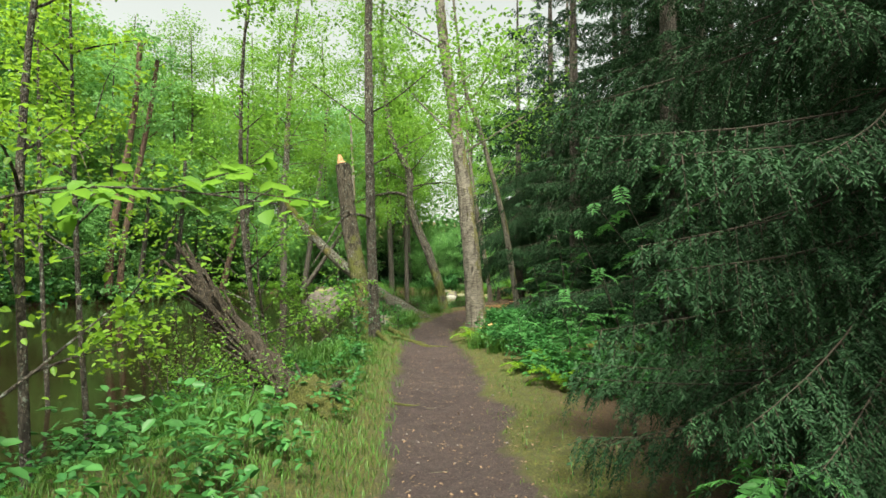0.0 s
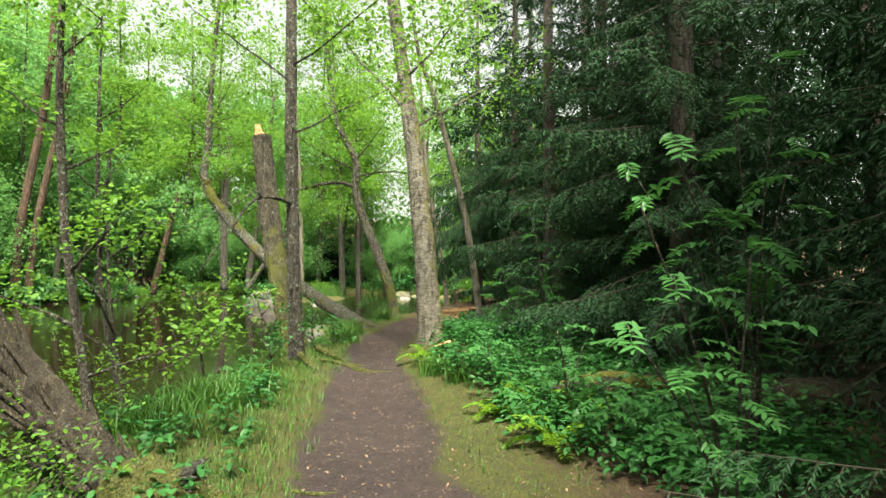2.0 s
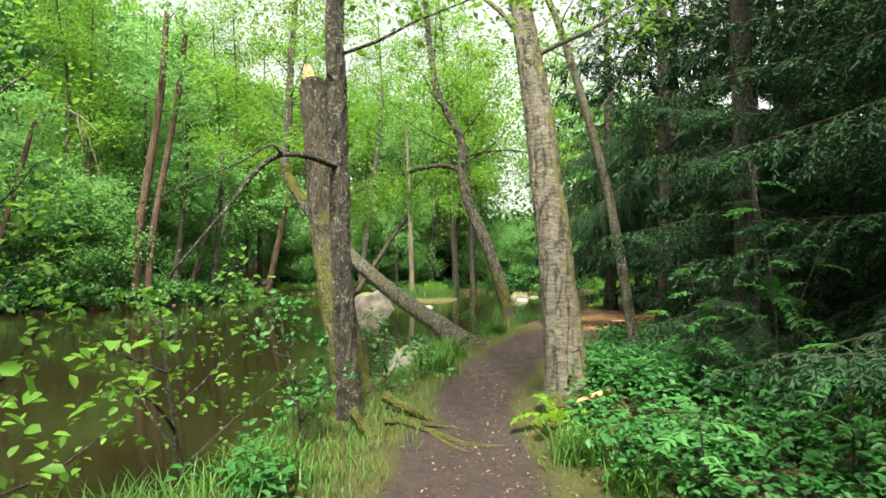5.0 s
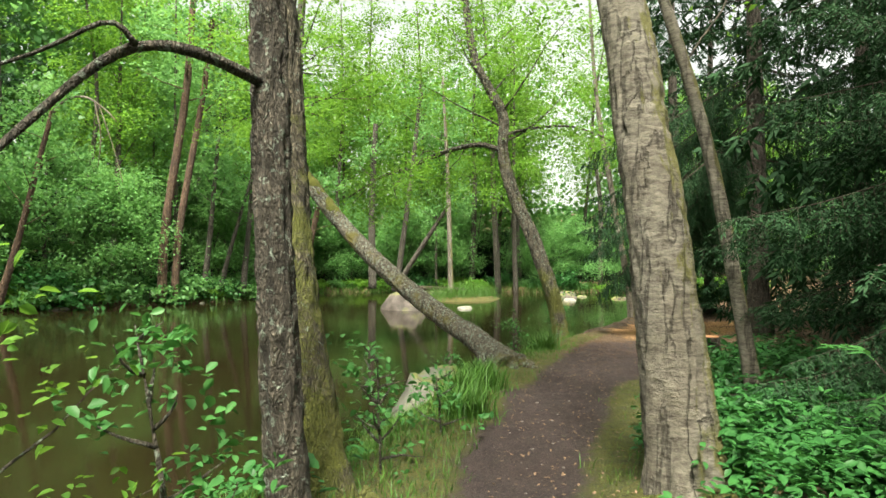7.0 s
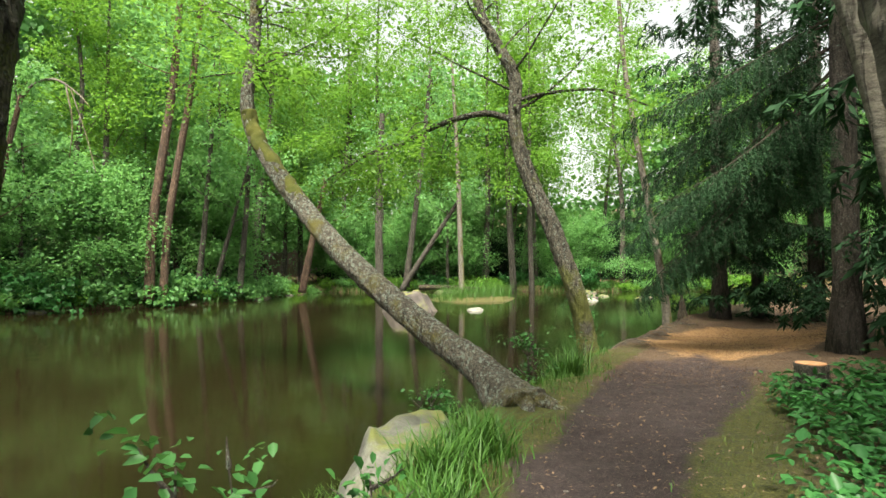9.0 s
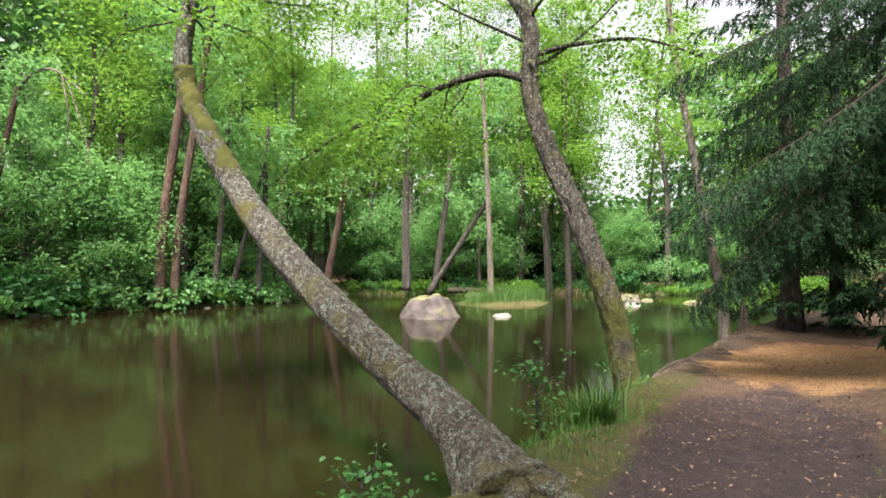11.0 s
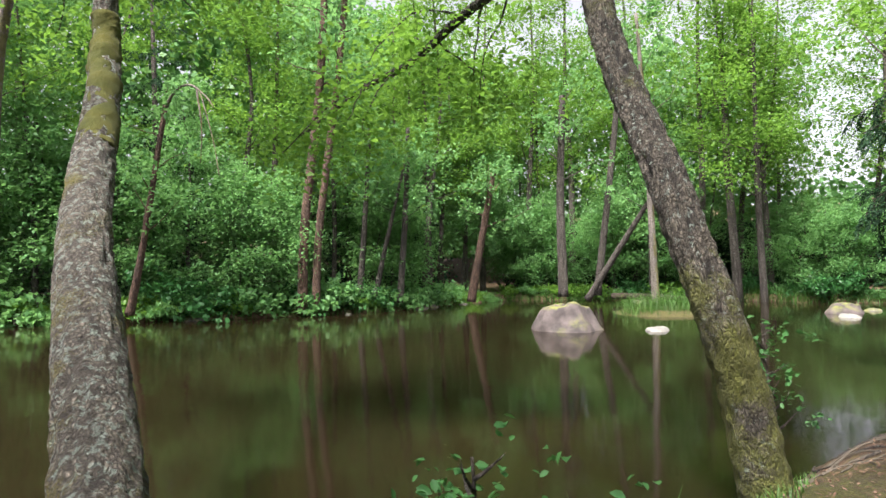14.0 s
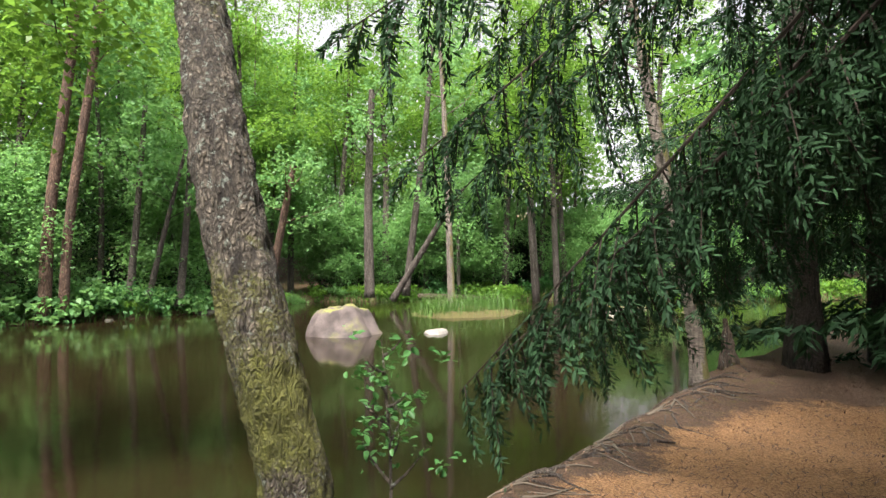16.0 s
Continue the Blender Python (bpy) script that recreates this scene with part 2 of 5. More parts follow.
def water_material():
    m = Mat("river_water")
    c = m.coords((1.0, 1.0, 1.0))
    w1, w2 = m.noise(1.1, 3.0, c), m.noise(7.0, 2.0, c)
    calm = m.ramp(m.noise(0.12, 2.0, c), [(0.4, 0.15), (0.65, 0.6)])
    m.bump(m.math("ADD", w1, m.math("MULTIPLY", w2, 0.12)), m_strength(m, calm), 0.05)
    murk = m.mix(m.noise(0.25, 3.0, c), (0.009, 0.0065, 0.003), (0.015, 0.011, 0.005))
    return m.set(Base_Color=murk, Roughness=0.07, IOR=1.33, Specular_IOR_Level=0.23)


def m_strength(m, calm):
    return m.math("MULTIPLY", calm, 0.3)


M_GROUND = ground_material()
M_WATER = water_material()


# ---- mesh helpers ----
def mesh_of(name, verts, faces, material, smooth=False):
    me = bpy.data.meshes.new(name)
    me.from_pydata(verts if isinstance(verts, list) else verts.tolist(), [], faces if isinstance(faces, list) else faces.tolist())
    me.materials.append(material)
    if smooth:
        me.polygons.foreach_set("use_smooth", [True] * len(me.polygons))
    me.update()
    return me


def link(name, me, parent=None, label=""):
    ob = new(name, me)
    if parent is not None:
        ob.parent = parent
    return tagged(ob, label) if label else ob


def part(name, data, material, parent, label="", smooth=False):
    return link(name, mesh_of(name, data[0], data[1], material, smooth), parent, label)


def join(*chunks):
    vs, fs, n = [], [], 0
    for v, f in chunks:
        v = np.asarray(v, float).reshape(-1, 3)
        vs.append(v)
        fs += [tuple(int(i) + n for i in q) for q in f]
        n += len(v)
    return np.concatenate(vs), fs


def spline(points, n):
    """n points along a smooth line through the given ones."""
    p = np.asarray(points, float)
    p = np.vstack([2 * p[0] - p[1], p, 2 * p[-1] - p[-2]])
    out = []
    for s in np.linspace(0, len(p) - 3 - 1e-6, n):
        i, u = int(s), s - int(s)
        a, b, c, d = p[i:i + 4]
        out.append(0.5 * (2 * b + (c - a) * u + (2 * a - 5 * b + 4 * c - d) * u * u + (3 * b - a - 3 * c + d) * u ** 3))
    return np.array(out)


def tube(points, radii, sides=8, rough=0.0, grain=12.0, flare=0.0, seed=0.0):
    """A tapered limb along points, with bark relief of depth rough and roots that flare at its foot."""
    p = np.asarray(points, float)
    r = np.interp(np.linspace(0, 1, len(p)), np.linspace(0, 1, len(radii)), radii)
    d = np.gradient(p, axis=0)
    d /= np.linalg.norm(d, axis=1)[:, None] + 1e-9
    ref = np.array([0.0, 1.0, 0.0]) if abs(d[len(d) // 2][1]) < 0.8 else np.array([1.0, 0.0, 0.0])
    u = np.cross(d, ref)
    u /= np.linalg.norm(u, axis=1)[:, None]
    w = np.cross(d, u)
    an = np.linspace(0, 2 * math.pi, sides, endpoint=False)
    out = []
    run = np.r_[0, np.cumsum(np.linalg.norm(np.diff(p, axis=0), axis=1))]
    for i in range(len(p)):
        for k in an:
            rad = r[i]
            if rough:
                q = Vector((math.cos(k) * r[i] * grain, math.sin(k) * r[i] * grain, run[i] * grain * 0.22 + seed))
                rad += rough * (1.1 - 3.2 * abs(noise.noise(q * 1.9)) + 0.5 * noise.noise(q * 4.7)) + 0.5 * rough * noise.noise(Vector((math.cos(k), math.sin(k), run[i] * 1.3 + seed)) * 1.2)
            if flare:
                f = math.exp(-run[i] / 0.16)
                rad += flare * f * (0.5 + 0.5 * math.cos(k * 5 + seed) + 0.3 * math.cos(k * 3 + 2 * seed))
            out.append(p[i] + rad * (math.cos(k) * u[i] + math.sin(k) * w[i]))
    faces = []
    for i in range(len(p) - 1):
        for j in range(sides):
            a, b = i * sides + j, i * sides + (j + 1) % sides
            faces.append((a, b, b + sides, a + sides))
    faces.append(tuple(range(sides))[::-1])
    faces.append(tuple(range((len(p) - 1) * sides, len(p) * sides)))
    return np.array(out), faces


def leaves(centres, size, flat=0.6, spread=0.35, wide=0.62, fold=0.18, turn=None, fine=False, jit=0.25):
    """Folded leaf blades at the centres. flat: how level they lie (0 to 1). turn: optional way in which each one points."""
    c = np.asarray(centres, float).reshape(-1, 3)
    n = len(c)
    s = size * (1 + spread * (rng.random(n) * 2 - 1))
    d = rng.normal(size=(n, 3)) if turn is None else np.asarray(turn, float) + jit * rng.normal(size=(n, 3))
    if turn is None:
        d[:, 2] = d[:, 2] * (1 - flat) - 0.25
    d /= np.linalg.norm(d, axis=1)[:, None] + 1e-9
    up = rng.normal(size=(n, 3)) * (1 - flat) + np.array([0, 0, 1.0])
    side = np.cross(d, up)
    side /= np.linalg.norm(side, axis=1)[:, None] + 1e-9
    nor = np.cross(side, d)
    s = s[:, None]
    if fine:
        rows = [c - d * s * 0.5]
        for k in (1, -1):
            rows += [c - d * s * 0.22 + k * side * s * wide * 0.46 + nor * s * fold * 0.7, c + d * s * 0.16 + k * side * s * wide * 0.42 + nor * s * fold * 0.6]
        rows.append(c + d * s * 0.5 - nor * s * 0.06)
        b = (np.arange(n) * 6)[:, None]
        return np.stack(rows, axis=1).reshape(-1, 3), np.concatenate([b + np.array([0, 1, 2, 5]), b + np.array([0, 5, 4, 3])])
    v = np.stack([c - d * s * 0.5, c - d * s * 0.08 + side * s * wide * 0.5 + nor * s * fold, c + d * s * 0.5, c - d * s * 0.08 - side * s * wide * 0.5 + nor * s * fold], axis=1)
    f = np.arange(n * 4).reshape(n, 4)
    return v.reshape(-1, 3), f


def quick(name, v, f, material):
    """A mesh of many quads, made fast."""
    me = bpy.data.meshes.new(name)
    me.vertices.add(len(v))
    me.vertices.foreach_set("co", np.asarray(v, np.float32).ravel())
    n = len(f)
    me.loops.add(n * 4)
    me.loops.foreach_set("vertex_index", np.asarray(f, np.int32).ravel())
    me.polygons.add(n)
    me.polygons.foreach_set("loop_start", np.arange(0, n * 4, 4, dtype=np.int32))
    me.materials.append(material)
    me.update(calc_edges=True)
    return me


def thing(name, x, y, z, label, category, group="", kind=""):
    ob = new(name)
    ob.empty_display_size = 0.1
    ob.location = (x, y, z)
    return tagged(ob, label, category, group, kind)


# ---- the lie of the land ----
def near_edge(y):
    return np.interp(y, [-60, -20, 0, 6, 9.5, 12.2, 14.5, 17, 17.8, 18.6, 20.5, 22, 24, 27, 31, 36, 42, 60],
                     [-6, -4, -3.3, -3.0, -2.5, -2.05, -1.85, -1.3, -0.65, -0.45, -0.15, 0.35, 1.05, 2.1, 4, 8, 14, 34])


def far_edge(y):
    return np.interp(y, [-60, 10, 20, 24, 29, 33.5, 38, 44, 50, 60], [-27, -28, -27.5, -26, -21.5, -19, -17.5, -18.5, -18, -18])


def north_edge(x):
    return np.interp(x, [-30, -18, -12, -7, 0, 15, 40], [49, 50, 52, 54, 52, 57, 75])


def path_mid(y):
    return np.interp(y, [-40, 0, 3.7, 7, 10, 12, 14.2, 16.5, 18.5, 21.5, 25, 30, 60], [0.3, 0.1, 0.1, -0.03, -0.2, -0.28, -0.02, 0.65, 1.3, 2.3, 3.7, 6.5, 30])


def path_z(y):
    return np.interp(y, [-40, 0, 6, 9, 10.5, 14, 18, 22, 60], [0.0, 0.03, 0.14, 0.21, 0.32, 0.36, 0.36, 0.32, 0.4])


def half_width(y):
    return np.interp(y, [-40, 9, 11, 14, 16, 18, 20, 60], [0.52, 0.55, 0.42, 0.55, 0.66, 0.85, 1.0, 1.0])


def wob(x, y, s, k=0.0):
    return noise.noise(Vector((x * s, y * s, k)))


def island(x, y):
    return 1.0 - math.hypot((x + 5.6) / 2.4, (y - 41.5) / 3.2)


def in_river(x, y):
    """Metres from the bank: positive over the water."""
    w = 0.25 * wob(x, y, 0.7, 3.0) + 0.12 * wob(x, y, 2.1, 4.0)
    d = min(x - float(far_edge(y)), (float(near_edge(y)) - x) * 0.93, float(north_edge(x)) - y)
    d = min(d, -2.4 * island(x, y))
    return d + w


def land(x, y):
    d = in_river(x, y)
    if d > 0:
        return WATER - 0.04 - min(0.35 * d, 0.9)
    s = min(1.0, -d / 0.75)
    s = s * s * (3 - 2 * s)
    far = x < -8 or y > 46
    if island(x, y) > -0.2:
        top = 0.18
    elif far:
        top = 0.35 + 0.05 * min(20.0, -d) + 0.3 * max(0.0, min(40.0, -d - 16))
    else:
        away = x - float(path_mid(y))
        top = float(path_z(y)) + 0.06 * wob(x, y, 0.8) + 0.02 * wob(x, y, 4.0)
        top += 0.10 * max(0.0, min(1.0, (abs(away) - 0.7) / 1.2)) + 0.03 * max(0.0, away - 2.0)
        if abs(away) < 0.6:
            top -= 0.05 * (1 - (away / 0.6) ** 2)
        top += 0.28 * math.exp(-((x - 0.75) ** 2 + (y - 11.2) ** 2) / 0.22)
        top += 0.12 * math.exp(-((x + 1.3) ** 2 + (y - 10.7) ** 2) / 0.3)
    return WATER - 0.04 + (top - WATER + 0.04) * s


def zones(x, y):
    d = in_river(x, y)
    away = x - float(path_mid(y))
    hw = float(half_width(y))
    path = 1.0 - min(1.0, max(0.0, (abs(away + 0.16 * wob(x, y, 1.1) + 0.09 * wob(x, y, 3.7, 1.0)) - hw + 0.15) / 0.3))
    path *= max(0.0, min(1.0, 1 - (y + 0.6 * wob(x, y, 0.5, 2.0) - 18.1 - 1.6 * math.exp(-((away + 0.1) / 0.4) ** 2)) / 1.1))
    sx, sy = ((x - 2.9) * 0.83 - (y - 22.2) * 0.55) / 1.5, ((x - 2.9) * 0.55 + (y - 22.2) * 0.83) / 3.2
    sand = max(0.0, min(1.0, 2.2 * (1.05 - math.hypot(sx, sy) + 0.3 * wob(x, y, 0.6, 9.0) + 0.16 * wob(x, y, 2.3, 6.0))))
    sand *= max(0.0, min(1.0, (-d - 0.62 + 0.3 * wob(x, y, 1.9, 4.0)) / 0.45))
    moss = 0.3 + 0.45 * max(0.0, min(1.0, (1.7 - away) / 0.8)) * max(0.0, min(1.0, (21 - y) / 1.5))
    if x < -8 or y > 46:
        moss = 0.35 + 0.4 * wob(x, y, 0.4, 1.0)
    if y > 16.5 and away > -0.9:
        moss *= max(0.0, 1 - (y - 16.5) / 1.5)
    if d > 0:
        moss = 0.0
    if island(x, y) > -0.3:
        moss = 0.6
    bare = math.hypot((away - 2.0) / 1.2, (y - 4.9) / 1.6)
    moss *= max(0.15, min(1.0, bare))
    return path, sand, moss


def axis(stops):
    out = []
    for a, b, s in stops:
        out += list(np.arange(a, b, s))
    return np.array(out + [stops[-1][1]])


def build_ground():
    xs = axis([(-400, -60, 40), (-60, -30, 3), (-30, -14, 0.8), (-14, -4, 0.5), (-4, 4, 0.1), (4, 8, 0.3), (8, 30, 1.5), (30, 60, 5), (60, 420, 40)])
    ys = axis([(-400, -40, 40), (-40, -4, 2), (-4, 2, 0.3), (2, 26, 0.1), (26, 32, 0.4), (32, 60, 0.9), (60, 90, 4), (90, 450, 40)])
    nx, ny = len(xs), len(ys)
    v = np.array([(x, y, land(x, y)) for y in ys for x in xs])
    i = np.arange(nx * ny).reshape(ny, nx)
    f = np.stack([i[:-1, :-1], i[:-1, 1:], i[1:, 1:], i[1:, :-1]], axis=-1).reshape(-1, 4)
    me = quick("ground", v, f, M_GROUND)
    at = me.attributes.new("zones", "FLOAT_COLOR", "POINT")
    at.data.foreach_set("color", np.array([(*zones(p[0], p[1]), 1.0) for p in v], np.float32).ravel())
    me.polygons.foreach_set("use_smooth", [True] * len(me.polygons))
    tagged(link("ground", me), "damp forest floor with a trodden soil path and mossy edges", "ground", kind="structure")
    w = quick("water", np.array([(-60, -60, WATER), (60, -60, WATER), (60, 90, WATER), (-60, 90, WATER)], float), np.array([(0, 1, 2, 3)]), M_WATER)
    tagged(link("water", w), "slow brown river water with soft reflections", "river", kind="structure")


build_ground()


# ---- trees ----
def limb_points(start, way, length, rise=0.35, bend=0.25, n=7):
    p = [np.array(start, float)]
    w = np.array(way, float)
    w /= np.linalg.norm(w)
    for i in range(n - 1):
        w = w + np.array([0, 0, rise / n]) + bend * rng.normal(size=3) / 2.2
        w /= np.linalg.norm(w)
        p.append(p[-1] + w * length / (n - 1))
    return np.array(p)


def spray(points, count, radius, droop=0.0, inner=0.35):
    """Leaf places scattered in flat sprays round the outer part of a limb."""
    p = np.asarray(points)
    s = inner + (1 - inner) * rng.random(count) ** 0.8
    f = s * (len(p) - 1)
    i = np.minimum(f.astype(int), len(p) - 2)
    c = p[i] + (p[i + 1] - p[i]) * (f - i)[:, None]
    knots = rng.normal(size=(max(3, count // 14), 3)) * [1, 1, 0.55]
    k = knots[rng.integers(0, len(knots), count)]
    c = c + radius * (k * 0.75 + rng.normal(size=(count, 3)) * [0.22, 0.22, 0.12])
    c[:, 2] -= droop * rng.random(count)
    return c


def broadleaf(name, label, base, trunk, radii, bark, leaf, limbs, per_limb, leaf_size, limb_len, spread, low=0.45, sides=10, rough=0.0, flare=0.0, rings=24, top_leaves=0, group="", limb_r=0.26, category="tree"):
    """A tree: a trunk along the given points (from its base), limbs and a crown of single leaves."""
    ob = thing(name, *base, label, category, group)
    t = spline(trunk, rings)
    part("trunk", tube(t, radii, sides, rough, flare=flare, seed=float(base[0] + base[1])), bark, ob, smooth=True)
    cs = []
    for i in range(limbs):
        s = low + (1 - low) * (i + rng.random()) / limbs
        k = min(len(t) - 2, int(s * (len(t) - 1)))
        an = i * 2.4 + rng.random()
        ln = limb_len * (1.15 - 0.65 * (s - low) / (1 - low + 1e-6)) * (0.75 + 0.5 * rng.random())
        pts = limb_points(t[k], (math.cos(an), math.sin(an), 0.25 + 0.5 * rng.random()), ln)
        r0 = max(0.012, np.interp(s, np.linspace(0, 1, len(radii)), radii) * limb_r)
        part("limb", tube(pts, [r0, r0 * 0.55, r0 * 0.15], 5), bark, ob, smooth=True)
        cs.append(spray(pts, per_limb, spread * (0.6 + 0.12 * ln)))
    if top_leaves:
        cs.append(spray(t[-6:], top_leaves, spread, inner=0.0))
    if cs:
        v, f = leaves(np.concatenate(cs), leaf_size, 0.25 if leaf_size > 0.15 else 0.55, fine=leaf_size < 0.07)
        link("crown", quick("crown", v, f, leaf), ob)
    return ob


def spruce_branch(length, twigs, density, blade, wide):
    """One drooping branch along +x: a bare stem, side twigs that hang, and shoots set densely with needles (density to the metre)."""
    x = np.linspace(0, 1, 11)
    stem = np.stack([x * length, 0.05 * np.sin(x * 5 + 6 * rng.random()) * length * 0.4, -0.2 * length * x ** 1.2 + 0.16 * length * np.maximum(0, x - 0.55) ** 1.3], axis=1)
    cs, ds, wood = [], [], []

    def shoot(o, d, ln, sag):
        n = max(2, int(ln * density))
        u = (np.arange(n) + rng.random(n)) / n
        across = np.cross(d, (0.25 * rng.normal(), 0.25 * rng.normal(), 1.0))
        across /= np.linalg.norm(across) + 1e-9
        k = np.where(np.arange(n) % 2, 1.0, -1.0)[:, None]
        p = o + d * (u * ln)[:, None] + np.array([0, 0, -sag * ln]) * (u ** 2)[:, None]
        cs.append(p + k * across * blade * 0.35)
        ds.append(d + k * across * 0.95 + np.array([0, 0, -sag * 1.2]) * u[:, None] + 0.22 * rng.normal(size=(n, 3)))
        return lambda q: o + d * q * ln + np.array([0, 0, -sag * ln * q * q])

    for i in range(twigs):
        s = min(1.0, 0.1 + 0.9 * (i + 0.6 * rng.random()) / twigs)
        o = np.array([np.interp(s, x, stem[:, k]) for k in range(3)])
        side = 1 if i % 2 else -1
        ln = min(0.62, 0.2 + length * (0.17 * (1.0 - s))) * (0.6 + 0.6 * rng.random())
        hang = rng.random() ** 1.4
        d = np.array([0.62 - 0.25 * hang, side * (0.85 - 0.45 * hang), -0.05 - 0.85 * hang])
        d /= np.linalg.norm(d)
        sag = 0.25 + 0.4 * rng.random()
        at = shoot(o, d, ln, sag)
        wood.append(tube([o, at(0.9)], [0.0035, 0.0012], 3))
        for q in np.arange(0.22, 0.9, 0.2):
            for k in (-1, 1):
                w = d * 0.75 + k * 0.75 * np.cross(d, (0, 0, 1)) + np.array([0, 0, -0.25 - 0.5 * rng.random()])
                shoot(at(q), w / np.linalg.norm(w), ln * 0.42 * (1.15 - q) * (0.7 + 0.6 * rng.random()), 0.35)
    shoot(stem[-2], (stem[-1] - stem[-2]) / np.linalg.norm(stem[-1] - stem[-2]), length * 0.12, 0.2)
    v, f = leaves(np.concatenate(cs), blade, 0.0, 0.35, wide, 0.03, np.concatenate(ds), jit=0.08)
    return join(tube(stem, [0.007 * length / 2 + 0.003, 0.002], 5), *wood), (v, f)


def spruce_kind(branches_near, length, twigs, blades, blade, wide):
    out = []
    for _ in range(branches_near):
        st, nd = spruce_branch(length, twigs, blades, blade, wide)
        out.append((mesh_of("stem", *st, M_SPRUCE_TWIG), quick("needles", *nd, M_NEEDLE), length))
    return out


NEAR_BRANCHES = spruce_kind(5, 2.2, 44, 120, 0.034, 0.25)
WOOD_BRANCHES = spruce_kind(4, 2.2, 36, 56, 0.052, 0.26)
LONG_BRANCHES = spruce_kind(4, 3.4, 64, 140, 0.033, 0.26)
MID_BRANCHES = spruce_kind(4, 2.2, 22, 24, 0.09, 0.24)
FAR_BRANCHES = spruce_kind(3, 2.0, 17, 12, 0.15, 0.24)


def spruce(x, y, height, radius, trunk_r, kinds, low=0.4, step=0.34, whorl=5, label="tall dark green spruce with drooping branches", skip=None, droop=0.0):
    z = land(x, y)
    ob = thing("spruce_tree", x, y, z, label, "tree", "spruces of the dark wood")
    lean = rng.normal(size=2) * 0.01
    t = np.array([(lean[0] * h, lean[1] * h, h - 0.15) for h in np.linspace(0, height, 14)])
    part("trunk", tube(t, [trunk_r, trunk_r * 0.75, trunk_r * 0.4, 0.02], 12, 0.008, flare=trunk_r * 0.6, seed=x), M_BARK_SPRUCE, ob, smooth=True)
    h, n = low, 0
    while h < height - 0.3:
        s = (h - low) / (height - low)
        ln = radius * (1 - s) ** 0.75 * (0.85 + 0.3 * rng.random())
        for k in range(whorl):
            an = n * 0.9 + k * 2 * math.pi / whorl + 0.3 * rng.normal()
            if skip and skip(an, h):
                continue
            use = kinds if h < (3.8 if kinds is not LONG_BRANCHES else 4.8) else MID_BRANCHES if h < 6.5 else FAR_BRANCHES
            stem, nd, full = use[int(rng.integers(0, len(use)))]
            m = pose(lean[0] * h, lean[1] * h, h, 0, 8 + droop - 26 * s + 7 * rng.normal(), math.degrees(an)) @ Matrix.Scale(ln / full, 4)
            b = link("branch", stem, ob)
            b.matrix_basis = m
            link("needles", nd, b)
        n += 1
        h += step * (1 + 0.8 * s) * (0.8 + 0.4 * rng.random()) * (1.0 if h < 5.5 else 1.7)
    return ob


def dead_branches(ob, count, low, high, length):
    """Bare grey twigs low on a trunk."""
    for _ in range(count):
        an = rng.random() * 6.28
        p = limb_points((0, 0, low + (high - low) * rng.random()), (math.cos(an), math.sin(an), -0.15), length * (0.5 + rng.random()), -0.3, 0.55, 9)
        part("dead_branch", tube(p, [0.006, 0.002], 4), M_DEAD_TWIG, ob)


def shift(points, base):
    return [tuple(np.array(p) - np.array(base)) for p in points]


# the trees by the path, each along its own leaning trunk
def dark_alder():
    b = (-1.24, 10.38, 0.3)
    ob = broadleaf("alder_tree", "slim dark alder with rough lichened bark beside the path", b,
                   shift([(-1.2, 10.45, 0.2), (-1.22, 10.36, 0.8), (-1.24, 10.3, 1.5), (-1.27, 10.28, 2.3), (-1.29, 10.28, 3.0), (-1.31, 10.28, 4.0), (-1.4, 10.8, 6.7), (-1.3, 11.2, 10), (-1.2, 11.4, 13)], b),
                   [0.105, 0.08, 0.075, 0.07, 0.065, 0.055, 0.03], M_BARK_DARK, M_LEAF_ALDER, 9, 700, 0.085, 2.2, 0.75, 0.55, 40, 0.014, 0.07, 360, 200)
    p = spline(shift([(-1.28, 10.24, 2.5), (-1.4, 9.9, 2.53), (-1.59, 9.8, 2.52), (-1.73, 9.7, 2.38), (-1.86, 9.5, 2.08), (-2.1, 9.2, 1.6)], b), 16)
    part("bough", tube(p, [0.026, 0.019, 0.014, 0.006], 8, 0.004), M_BARK_DARK, ob, "black crooked bough", True)
    q = spline(shift([(-1.57, 9.8, 2.53), (-1.62, 9.7, 2.58), (-1.82, 9.55, 2.41), (-2.3, 9.2, 2.1)], b), 12)
    part("bough", tube(q, [0.014, 0.004], 6), M_BARK_DARK, ob, "", True)


def moss_colour():
    m = Mat("cushion_moss")
    n1, n2 = m.noise(4.0, 4.0, m.coords()), m.noise(70.0, 4.0, m.coords())
    m.bump(n2, 1.0, 0.02)
    return m.set(Base_Color=m.mix(m.ramp(n1, [(0.35, 0.0), (0.65, 1.0)]), m.mix(n2, (0.025, 0.03, 0.004), (0.08, 0.09, 0.012)), m.mix(n2, (0.045, 0.048, 0.006), (0.125, 0.115, 0.018))), Roughness=1.0)


M_MOSS = moss_colour()


